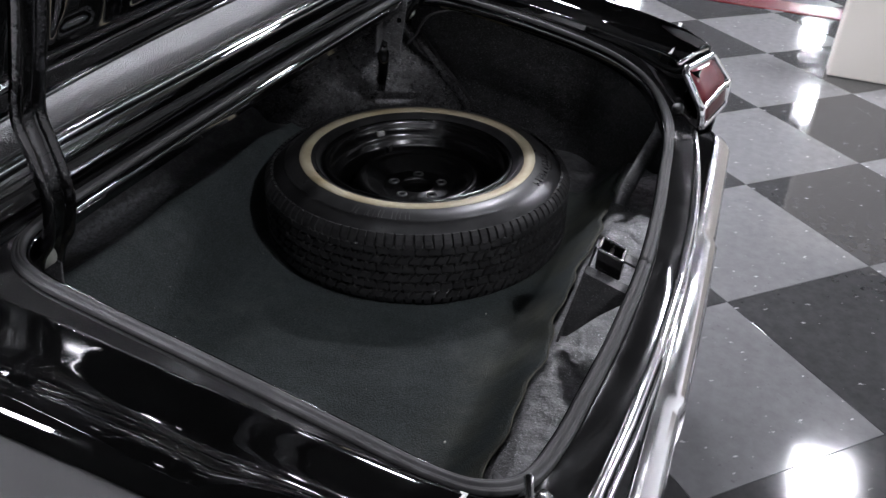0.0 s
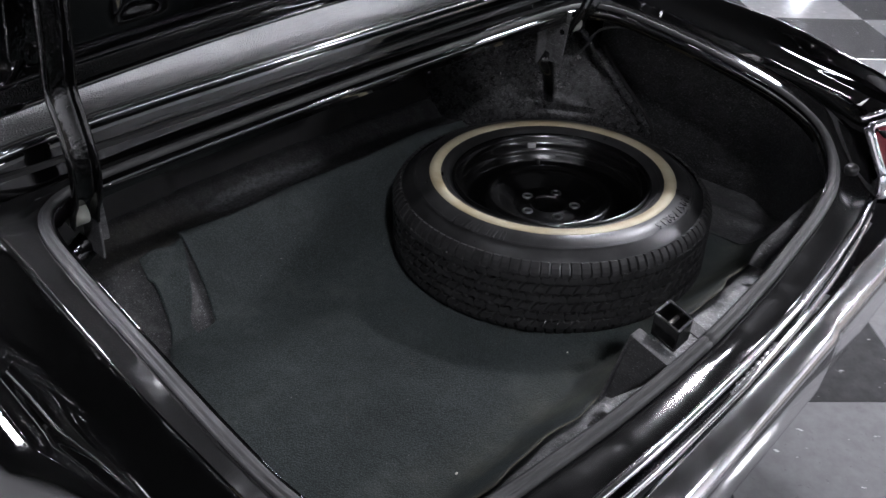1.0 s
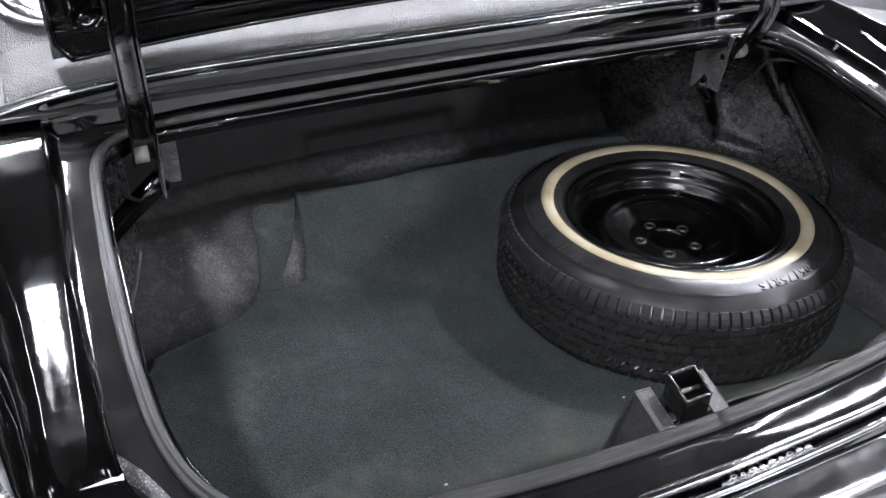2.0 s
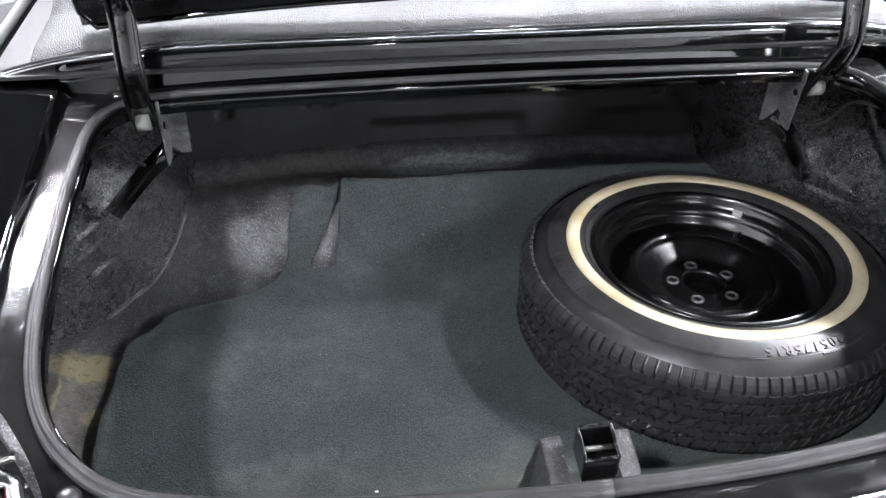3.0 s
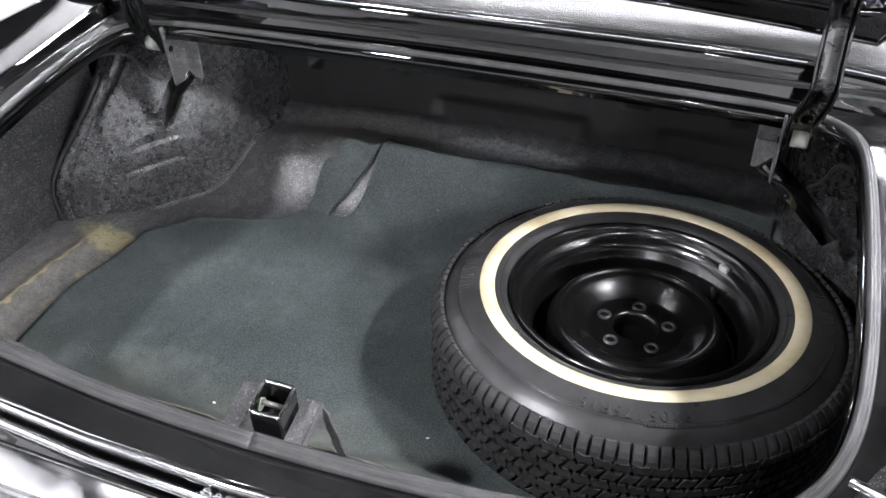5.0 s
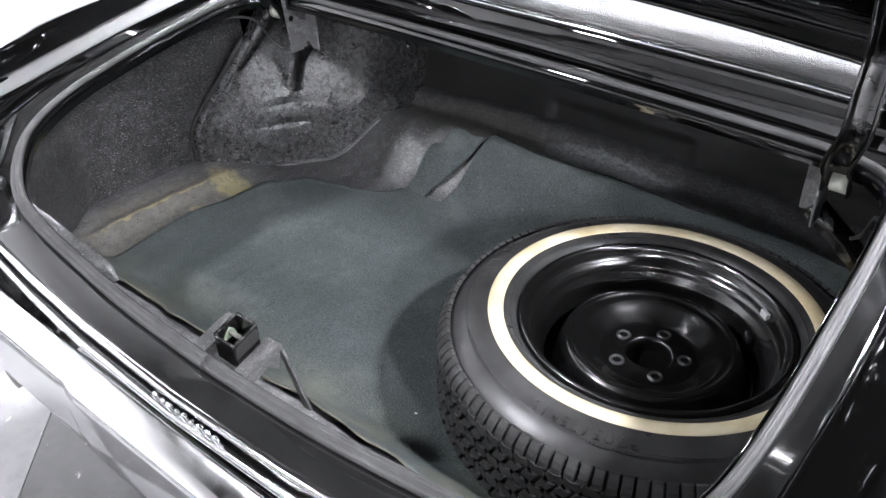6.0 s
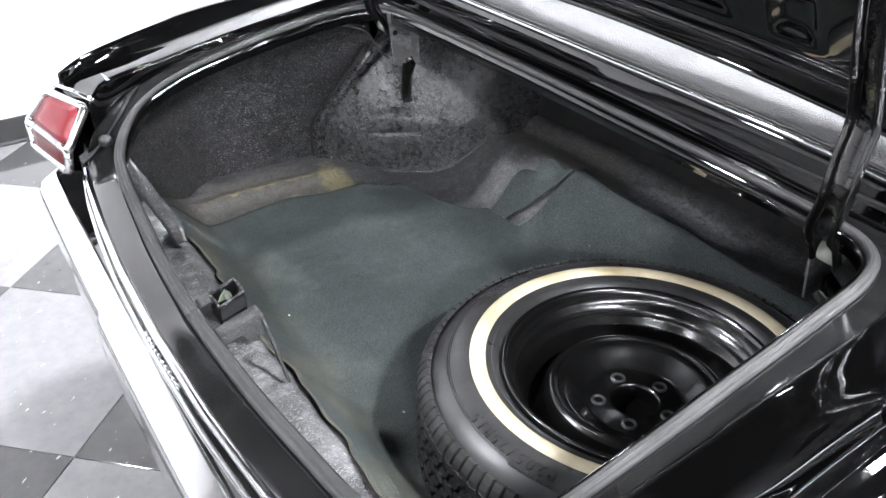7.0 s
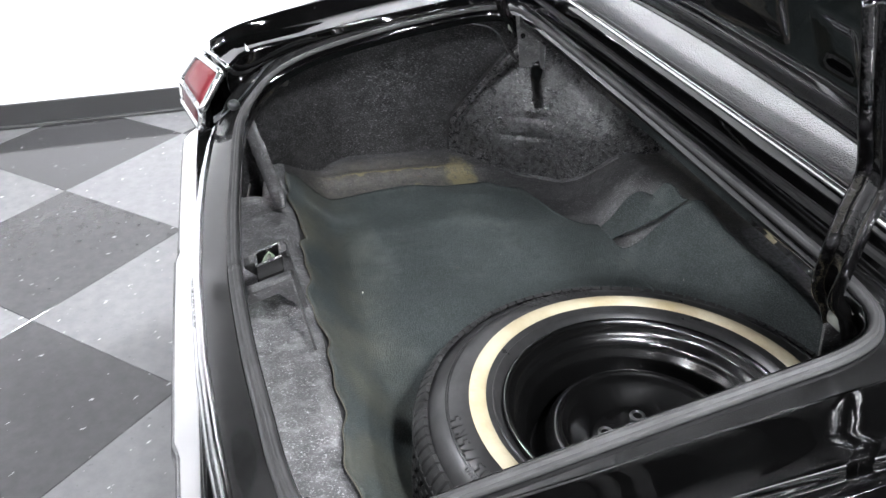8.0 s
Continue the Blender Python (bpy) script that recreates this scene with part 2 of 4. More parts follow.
STEEL = material("bare_greasy_steel", (0.20, 0.19, 0.17), 0.45, metal=0.7)
shade(STEEL, colour=ramp(STEEL, noise_of(STEEL, 40, 5, 0.7), (0.3, (0.10, 0.095, 0.085)), (0.75, (0.34, 0.33, 0.31))))
NYLON = material("pale_grey_nylon", (0.20, 0.205, 0.18), 0.5)
WORN_LUG = material("worn_edge_metal", grey(0.10), 0.25, metal=0.8)
shade(WORN_LUG, colour=ramp(WORN_LUG, noise_of(WORN_LUG, 130, 4, 0.7), (0.48, grey(0.010)), (0.66, grey(0.34))))
LUG = material("rubbed_lug_seat_steel", grey(0.14), 0.28, metal=0.85)
BLACK_RUBBER = material("black_rubber", grey(0.012), 0.35)
GLASS = material("rear_window_glass", (0.55, 0.6, 0.6), 0.03)
# Near-black; on the hole parts it stands for the shade inside.
DARK = material("unlit_cavity", grey(0.002), 0.9, spec=0.1)
CRUMB = material("pale_crumb", (0.75, 0.73, 0.66), 0.7)
LAMP = material("lamp_diffuser", grey(0.9), 0.5)
LAMP.node_tree.nodes["Principled BSDF"].inputs["Emission Color"].default_value = (0.97, 0.985, 1.0, 1)
LAMP.node_tree.nodes["Principled BSDF"].inputs["Emission Strength"].default_value = LIGHT_POWER
CREAM = make_wall("cream_partition_paint", 0.6, (1.0, 0.95, 0.85))
RED = material("red_floor_paint", (0.09, 0.010, 0.012), 0.25)
JUTE = material("tan_jute_backing", (0.23, 0.21, 0.14), 0.8)
shade(JUTE, colour=ramp(JUTE, noise_of(JUTE, 60, 4, 0.7), (0.35, (0.05, 0.048, 0.035)), (0.7, (0.27, 0.24, 0.16))))
FRAY = material("frayed_mat_edge", (0.11, 0.105, 0.08), 0.8)
OLD_PAINT = material("pale_green_old_paint", (0.19, 0.23, 0.17), 0.5)
TAG = material("grey_paper_tag", grey(0.55), 0.6)


# ---------------------------------------------------------------- mesh helpers
def mesh_part(name, verts, faces, mat, parent=None, label="", smooth=True, thick=0.0):
    me = bpy.data.meshes.new(name)
    me.from_pydata([tuple(v) for v in verts], [], faces)
    me.validate()
    bm = bmesh.new()
    bm.from_mesh(me)
    bmesh.ops.recalc_face_normals(bm, faces=bm.faces)
    bm.to_mesh(me)
    bm.free()
    me.materials.append(mat)
    for p in me.polygons:
        p.use_smooth = smooth
    ob = new(name, me)
    if parent is not None:
        ob.parent = parent
    if thick:
        mod = ob.modifiers.new("thickness", "SOLIDIFY")
        mod.thickness, mod.offset = thick, 0
    return tagged(ob, label)


def part(name, bm, mat, parent, label="", smooth=False):
    me = bpy.data.meshes.new(name)
    bm.to_mesh(me)
    bm.free()
    me.materials.append(mat)
    for p in me.polygons:
        p.use_smooth = smooth
    ob = new(name, me)
    ob.parent = parent
    return tagged(ob, label)


def thing(name, at=(0, 0, 0)):
    ob = new(name)
    ob.location = at
    ob.empty_display_size = 0.05
    return ob


def grid(fn, nu, nv, wrap=False):
    """Vertices and faces of a sheet fn(u, v), u and v from 0 to 1."""
    verts = [fn(i / (nu if wrap else nu - 1), j / (nv - 1)) for i in range(nu) for j in range(nv)]
    faces = []
    for i in range(nu if wrap else nu - 1):
        k = (i + 1) % nu
        faces += [(i * nv + j, k * nv + j, k * nv + j + 1, i * nv + j + 1) for j in range(nv - 1)]
    return verts, faces


def rings(curves, close=False):
    """A sheet from rows of points of equal length."""
    n = len(curves[0])
    verts = [p for c in curves for p in c]
    faces = []
    for a in range(len(curves) - 1):
        for i in range(n if close else n - 1):
            k = (i + 1) % n
            faces.append((a * n + i, a * n + k, (a + 1) * n + k, (a + 1) * n + i))
    return verts, faces


def spline(points, n, closed=False):
    """n points along a Catmull-Rom curve."""
    pts = [Vector(p) for p in points]
    m = len(pts)
    out = []
    count = m if closed else m - 1
    for k in range(n):
        s = k / n * count if closed else k / (n - 1) * count
        i = min(int(s), count - 1)
        f = s - i
        get = (lambda q: pts[q % m]) if closed else (lambda q: pts[max(0, min(m - 1, q))])
        a, b, c, d = get(i - 1), get(i), get(i + 1), get(i + 2)
        out.append(0.5 * ((2 * b) + (c - a) * f + (2 * a - 5 * b + 4 * c - d) * f * f + (3 * b - a - 3 * c + d) * f ** 3))
    return out


def sweep(path, profile, closed=False, up=Vector((0, 0, 1)), caps=True):
    """A closed 2D profile (side, up) carried along a path."""
    n, k = len(path), len(profile)
    verts, faces = [], []
    for i, p in enumerate(path):
        a = path[(i - 1) % n] if closed or i else path[0]
        b = path[(i + 1) % n] if closed or i < n - 1 else path[-1]
        d = (b - a).normalized()
        side = d.cross(up).normalized()
        top = side.cross(d)
        verts += [p + side * s + top * h for s, h in profile]
    for i in range(n if closed else n - 1):
        j = (i + 1) % n
        faces += [(i * k + q, i * k + (q + 1) % k, j * k + (q + 1) % k, j * k + q) for q in range(k)]
    if caps and not closed:
        faces += [tuple(range(k)), tuple((n - 1) * k + q for q in range(k))]
    return verts, faces


def disc_profile(r, n=8, rh=None):
    return [(r * math.cos(2 * math.pi * q / n), (rh or r) * math.sin(2 * math.pi * q / n)) for q in range(n)]


def lathe(profile, n, centre=(0, 0, 0), closed_profile=False):
    """A turned shape about the upright axis; profile rows are (radius, height)."""
    cx, cy, cz = centre
    k = len(profile)
    verts = [(cx + r * math.cos(2 * math.pi * i / n), cy + r * math.sin(2 * math.pi * i / n), cz + h)
             for i in range(n) for r, h in profile]
    faces = []
    for i in range(n):
        j = (i + 1) % n
        for q in range(k if closed_profile else k - 1):
            w = (q + 1) % k
            faces.append((i * k + q, j * k + q, j * k + w, i * k + w))
    return verts, faces


def box(bm, centre, size, turn=None, bevel=0.0, segments=2):
    made = bmesh.ops.create_cube(bm, size=1.0)
    vs = made["verts"]
    bmesh.ops.scale(bm, vec=size, verts=vs)
    if bevel:
        es = list({e for v in vs for e in v.link_edges})
        r = bmesh.ops.bevel(bm, geom=es, offset=bevel, segments=segments, affect="EDGES", profile=0.5)
        vs = list({v for f in r["faces"] for v in f.verts} | {v for v in vs if v.is_valid})
    m = Matrix.Translation(centre) @ (turn.to_4x4() if turn else Matrix.Identity(4))
    bmesh.ops.transform(bm, matrix=m, verts=vs)
    return bm


def rod(bm, a, b, r, n=12, r2=None):
    a, b = Vector(a), Vector(b)
    d = b - a
    m = Matrix.Translation((a + b) / 2) @ d.to_track_quat("Z", "Y").to_matrix().to_4x4()
    bmesh.ops.create_cone(bm, cap_ends=True, segments=n, radius1=r, radius2=r if r2 is None else r2, depth=d.length, matrix=m)
    return bm


def step(a, b, x):
    t = max(0.0, min(1.0, (x - a) / (b - a)))
    return t * t * (3 - 2 * t)


def table(x, *rows):
    """Piecewise linear look-up."""
    if x <= rows[0][0]:
        return rows[0][1]
    for (a, p), (b, q) in zip(rows, rows[1:]):
        if x <= b:
            return p + (q - p) * (x - a) / (b - a)
    return rows[-1][1]


def curve(x, *rows):
    """Smooth look-up through the rows."""
    n = len(rows)
    if x <= rows[0][0]:
        return rows[0][1]
    if x >= rows[-1][0]:
        return rows[-1][1]
    i = next(k for k in range(n - 1) if x <= rows[k + 1][0])

    def slope(k):
        a, b = rows[max(0, k - 1)], rows[min(n - 1, k + 1)]
        return (b[1] - a[1]) / (b[0] - a[0])
    (x0, y0), (x1, y1) = rows[i], rows[i + 1]
    h = x1 - x0
    t = (x - x0) / h
    return ((2 * t ** 3 - 3 * t * t + 1) * y0 + (t ** 3 - 2 * t * t + t) * h * slope(i)
            + (3 * t * t - 2 * t ** 3) * y1 + (t ** 3 - t * t) * h * slope(i + 1))


# ---------------------------------------------------------------- room
def build_room():
    x0, x1, y0, y1, top = (ROOM[k] for k in ("x0", "x1", "y0", "y1", "top"))
    bm = bmesh.new()
    box(bm, ((x0 + x1) / 2, (y0 + y1) / 2, -0.06), (x1 - x0 + 0.6, y1 - y0 + 0.6, 0.1))
    floor = part("floor", bm, DARK, None)
    tagged(floor, "checkerboard floor of light and dark grey vinyl tiles", "floor", kind="structure")
    for name, c, s in (("wall_west", (x0 - 0.1, (y0 + y1) / 2, top / 2), (0.2, y1 - y0, top)),
                       ("wall_east", (x1 + 0.1, (y0 + y1) / 2, top / 2), (0.2, y1 - y0, top)),
                       ("wall_south", ((x0 + x1) / 2, y0 - 0.1, top / 2), (x1 - x0 + 0.4, 0.2, top)),
                       ("wall_north", ((x0 + x1) / 2, y1 + 0.1, top / 2), (x1 - x0 + 0.4, 0.2, top))):
        bm = bmesh.new()
        box(bm, c, s)
        tagged(part(name, bm, WALL, None), "plain white painted showroom wall", "wall", kind="structure")
    bm = bmesh.new()
    box(bm, ((x0 + x1) / 2, (y0 + y1) / 2, top + 0.1), (x1 - x0 + 0.4, y1 - y0 + 0.4, 0.2))
    tagged(part("ceiling", bm, CEILING, None), "dark charcoal painted showroom ceiling", "ceiling", kind="structure")
    bm = bmesh.new()
    box(bm, (x0 + 0.006, (y0 + y1) / 2, 0.055), (0.012, y1 - y0, 0.11), bevel=0.003)
    box(bm, (x0 + 0.012, (y0 + y1) / 2, 0.008), (0.024, y1 - y0, 0.016), bevel=0.005)
    tagged(part("baseboard", bm, BASE, None), "black rubber cove base along the white wall", "baseboard", kind="structure")
    return floor


def build_lamps():
    proto = None
    # The panel at (3.8, -4.65) is unseen, added to brighten rear-facing surfaces.
    row = [(x, y) for x in (-.82, .75, 2.4) for y in (1.72, 3.2)] + [(3.8, -1.4), (3.9, 5.3), (3.8, -4.65)]
    row += [(x, y) for x in (7.7, 11.5, 15.2) for y in (-4.65, -1.3, 2.05, 5.3)]
    for x, y in row:
        at = pose(x, y, ROOM["top"], 0, 0, 90) @ Matrix.Diagonal((.44, 1, 1, 1)) if x < 3 and y > 0 else pose(x, y, ROOM["top"])
        if proto is None:
            proto = thing("ceiling_light")
            bm = bmesh.new()
            for sx, sy, cx, cy in ((1.26, 0.03, 0, 0.190), (1.26, 0.03, 0, -0.190), (0.03, 0.35, 0.615, 0), (0.03, 0.35, -0.615, 0), (0.05, 0.35, 0, 0)):
                box(bm, (cx, cy, -0.025), (sx, sy, 0.05))
            part("frame", bm, CEILING, proto)
            bm = bmesh.new()
            box(bm, (0, 0, -0.02), (1.20, 0.35, 0.02))
            part("diffuser", bm, LAMP, proto, "glowing white diffuser panel")
            tagged(proto, "white rectangular ceiling light panel, switched on", "ceiling light", "ceiling lights")
            proto.matrix_basis = at
        else:
            copy_thing(proto, at)
    spot = thing("downlight")
    v, f = lathe([(.165, 0), (.190, 0), (.190, -.012), (.165, -.02), (.161, -.004)], 40, closed_profile=True)
    mesh_part("trim_ring", v, f, CEILING, spot)
    v, f = lathe([(0.0001, -.006), (.160, -.006)], 40)
    mesh_part("diffuser", v, f, LAMP, spot, "glowing white round diffuser")
    spot.matrix_basis = pose(2.4, .45, ROOM["top"])
    tagged(spot, "round white ceiling downlight, switched on", "ceiling light", "ceiling downlights")
    # Unseen fill light, added to brighten the front ledge and tread.
    copy_thing(spot, pose(0.3, -4.65, ROOM["top"]) @ Matrix.Diagonal((.6, .6, 1, 1)))
    copy_thing(spot, pose(-1.35, -1.4, ROOM["top"]) @ Matrix.Diagonal((.78, .78, 1, 1)))


# ---------------------------------------------------------------- the car's opening
XC = 0.0125
LOOP = [(0, -.070, .716), (.202, -.063, .715), (.355, -.051, .720), (.469, -.041, .729), (.561, -.024, .746), (.620, .013, .777),
        (.652, .068, .812), (.664, .163, .846), (.664, .320, .879), (.659, .462, .901), (.650, .545, .910), (.624, .594, .914),
        (.563, .616, .918), (.403, .617, .923), (0, .614, .928)]
EDGE = [(0, -.128, .712), (.21, -.123, .712), (.38, -.111, .713), (.52, -.096, .715), (.630, -.078, .720), (.680, -.040, .765),
        (.700, .040, .814), (.706, .140, .851), (.704, .310, .885), (.700, .460, .906), (.697, .555, .914), (.694, .630, .922),
        (.60, .641, .926), (.4, .642, .928), (0, .642, .930)]
CREASE = [(.648, -.045, .828), (.694, .0, .851), (.706, .14, .872), (.71, .30, .898), (.71, .45, .918), (.71, .54, .930), (.71, .635, .940)]
N_LOOP = 336


def whole(half):
    """Both halves of a symmetric closed curve, from the rear middle round by the right."""
    right = [(XC + u, y, z) for u, y, z in half]
    left = [(XC - u, y, z) for u, y, z in half[-2:0:-1]]
    return spline(right + left, N_LOOP, closed=True)


loop, edge = whole(LOOP), whole(EDGE)


def chrome_line(x):
    """Height of the bright moulding below the rear window."""
    return 0.992 - 0.018 * (abs(x - XC) / 0.695) ** 6


def rear_edge(x):
    u = abs(x - XC)
    return table(u, (0, -.128), (.21, -.123), (.38, -.111), (.52, -.096), (.64, -.076), (.8, -.055))


def build_opening(car):
    # rubber seal with its joint at the rear middle
    prof = [(-.0105, 0), (-.0105, .006), (-.0088, .0108), (-.0060, .0132), (-.0034, .0136), (-.0026, .0124), (-.0016, .0138), (.0004, .0134), (.0020, .0118), (.0030, .0090),
            (.0042, .0084), (.0058, .0096), (.0068, .0096), (.0074, .0084), (.0082, .0090), (.0098, .0072), (.0105, .003), (.0105, 0)]
    lifted = [p + Vector((0, 0, 0.001)) for p in loop]
    start = [lifted[0] + Vector((.0003, 0, 0))] + lifted[1:] + [lifted[0] - Vector((.0003, 0, 0))]
    v, f = sweep(start, prof)
    slim = []
    for i, q in enumerate(v):
        p = start[min(i // len(prof), len(start) - 1)]
        slim.append(p + (Vector(q) - p) * (.74 + .26 * step(.06, -.04, p.y)))
    mesh_part("weatherstrip", slim, f, SEAL, car, "grey rubber weatherstrip")
    # flange inside the seal
    v, f = sweep(loop, [(.0125, .004), (.0105, .004), (.0105, -.022), (.0125, -.022)], closed=True)
    v2, f2 = sweep(loop, [(-.0125, .004), (-.0105, .004), (-.0105, -.022), (-.0125, -.022)], closed=True)
    inner = v if (Vector(v[0]) - Vector((XC, 0.3, .85))).length < (Vector(v2[0]) - Vector((XC, 0.3, .85))).length else v2
    mesh_part("opening_flange", inner, f, PAINT, car)
    # gutter and rear panel: from the seal out to the edge
    rows = []
    for t, lift in ((0.0, -.001), (0.10, -.003), (0.16, -.0015), (0.3, -.0006), (0.5, -.0004), (0.72, -.0012), (0.88, -.0026), (0.96, -.0042), (1.0, -.007)):
        row = []
        for a, b in zip(loop, edge):
            rear = step(0.02, -0.05, a.y)
            p = a.lerp(b, t)
            p.z += lift * (0.35 + 0.65 * rear) - (0.001 * math.sin(math.pi * t) * (1 - rear))
            p.z += .005 * math.exp(-((p.x - .035) / .045) ** 2 - ((p.y + .104) / .011) ** 2)
            row.append(p)
        rows.append(row)
    v, f = rings(rows, close=True)
    mesh_part("gutter_panel", v, f, DUSTY, car, thick=0.0015)
    # front deck between the seal and the bright moulding
    def deck(u, w):
        x = XC + (u - 0.5) * 1.42
        z1 = chrome_line(x)
        y = curve(w, (0, .638), (.12, .6395), (.3, .642), (.55, .644), (.8, .646), (1, .650))
        z = curve(w, (0, .927), (.12, .935), (.3, .951), (.55, z1 - .022), (.8, z1 - .010), (1, z1 - .004))
        return (x, y, z - 0.012 * step(.60, .71, abs(x - XC)) * (1 - w))
    v, f = grid(deck, 80, 30)
    mesh_part("deck_panel", v, f, PAINT, car, thick=0.0015)
    path = [Vector((XC + (k / 60 - 0.5) * 1.66, 0.649, chrome_line(XC + (k / 60 - 0.5) * 1.66) + 0.001)) for k in range(61)]
    v, f = sweep(path, disc_profile(.0055, 10, .0045))
    mesh_part("window_moulding", v, f, CHROME, car, "bright chrome moulding")
    v, f = sweep([p + Vector((0, 0.011, 0.0035)) for p in path], disc_profile(.0035, 8, .003))
    mesh_part("window_gasket", v, f, BLACK_RUBBER, car, "black rubber gasket")
    v, f = sweep([Vector((-.30 + .67 * k / 20, .6065, .9185 + .003 * math.sin(math.pi * k / 20))) for k in range(21)], disc_profile(.0014, 6, .0018))
    mesh_part("seal_lip", v, f, TAG, car, "thin pale lip below the front seal")
    # folded lip below the front seal
    path = [Vector((XC + (k / 30 - 0.5) * 1.1, 0.609, 0.910)) for k in range(31)]
    v, f = sweep(path, [(-.004, -.002), (.004, -.002), (.004, .003), (-.004, .003)])
    mesh_part("header_flange", v, f, DUSTY, car)


def roof_height(x, y):
    """Vinyl deck below the rear window, nearly level, then rising with the glass."""
    return chrome_line(x) + .004 + .008 * step(.655, .70, y) + .035 * (y - .66) + .34 * max(0.0, y - .83)


def build_roof(car):
    def sheet(u, w):
        x, y = XC + (u - 0.5) * 1.50, .662 + w * .80
        return (x, y, roof_height(x, y))
    v, f = grid(sheet, 60, 60)
    mesh_part("vinyl_top", v, f, VINYL, car, "grained dark vinyl roof covering", thick=0.002)
    win = thing("rear_window")
    win.parent = car
    tagged(win, "rear window in a rounded chrome frame")
    outline = []
    for k in range(96):
        a = 2 * math.pi * k / 96
        c, s = math.cos(a), math.sin(a)
        x, y = XC + 0.735 * math.copysign(abs(c) ** 0.28, c), 1.10 + 0.275 * math.copysign(abs(s) ** 0.4, s)
        outline.append(Vector((x, y, roof_height(min(max(x, -.70), .72), y) + .012)))
    v, f = sweep(outline, [(-.021, -.006), (-.020, .002), (-.012, .007), (.002, .008), (.014, .004), (.021, -.006)], closed=True)
    mesh_part("window_frame", v, f, CHROME, win, "chrome window frame")
    mesh_part("pane", outline, [tuple(range(96))], GLASS, win, smooth=False, thick=0.004)


HOLLOW = ((0, 0), (.03, .03), (.12, .06), (.30, .10), (.50, .17), (.64, .32), (.76, .58), (.86, .85), (.93, .965), (1, 1))


def build_quarter(car, side):
    """The rear wing from the crease beside the opening over the crest and down the flank."""
    sgn = 1 if side > 0 else -1
    base = spline(CREASE, 40)

    def crest(y):
        return curve(y, (-.12, .826), (-.055, .858), (0, .884), (.07, .900), (.16, .914), (.30, .931), (.6, .947), (1.0, .950), (1.8, .95), (3, .95))

    def crease_at(y):
        return (curve(y, (-.045, .648), (.0, .694), (.14, .706), (.30, .71), (.45, .71), (3, .71)),
                curve(y, (-.045, .828), (.0, .851), (.14, .872), (.30, .898), (.45, .918), (.54, .930), (.635, .940), (1.2, .945), (3, .945)))

    def sheet(u, w):
        y_top = -0.048 + 2.0 * (w ** 1.35)
        cx, cz = crease_at(y_top)
        zc = crest(y_top)
        if u < 0.4:
            t = u / 0.4
            x = cx + (.83 - cx) * t
            z = cz + (zc - cz) * curve(t, *HOLLOW)
            fall = 0.0
        else:
            t = (u - 0.4) / 0.6
            x = curve(t, (0, .83), (.1, .848), (.2, .868), (.35, .898), (.55, .925), (.75, .935), (1, .915))
            fall = curve(t, (0, 0), (.1, .004), (.2, .018), (.35, .075), (.55, .2), (.75, .4), (1, .62))
            z = zc - fall
        rear = (1 - min(1.0, (y_top + .048) / 0.25))
        x -= max(0.0, x - .775) * .96 * rear ** .7
        y = y_top - rear * (table(z, (.45, -.16), (.60, -.14), (.645, .045), (.66, .045), (.72, .050), (.82, .03), (.84, .0)) + 0.028 * step(.66, .83, x))
        return (XC + sgn * x, y, z)
    v, f = grid(sheet, 80, 90)
    mesh_part("quarter_panel", v, f, PAINT, car, thick=0.002)
    # upright wall between the gutter and the crease
    lower = [p for p in spline(EDGE[5:12], 40)]
    rows = []
    for t in (0, .15, .5, .85, 1):
        rows.append([Vector((XC + sgn * (a.x + (b.x - a.x) * t), a.y + (b.y - a.y) * t, a.z + (b.z - a.z) * t)) for a, b in zip(lower, base)])
    v, f = rings(rows)
    mesh_part("gutter_wall", v, f, PAINT, car, thick=0.0015)
    # seam of the rear end cap
    y = 0.012
    pts = []
    for k in range(14):
        t = k / 13
        cx, cz = crease_at(y)
        pts.append(Vector((XC + sgn * (cx + (.83 - cx) * t), y, cz + (crest(y) - cz) * curve(t, *HOLLOW) + 0.0014)))
    v, f = sweep(pts, [(-.004, -.001), (.004, -.001), (.004, .0006), (-.004, .0006)])
    mesh_part("seam_filler", v, f, TAG, car, "grey seam filler")
    # rubber bump stop on the gutter
    v, f = lathe([(0, .011), (.006, .011), (.011, .009), (.013, .005), (.013, -.004)], 20)
    ob = mesh_part("bump_stop", v, f, BLACK_RUBBER, car, "glossy black rubber bump stop")
    ob.matrix_basis = pose(XC + sgn * .606, -.036, .765, 0, -16 * sgn, 0)


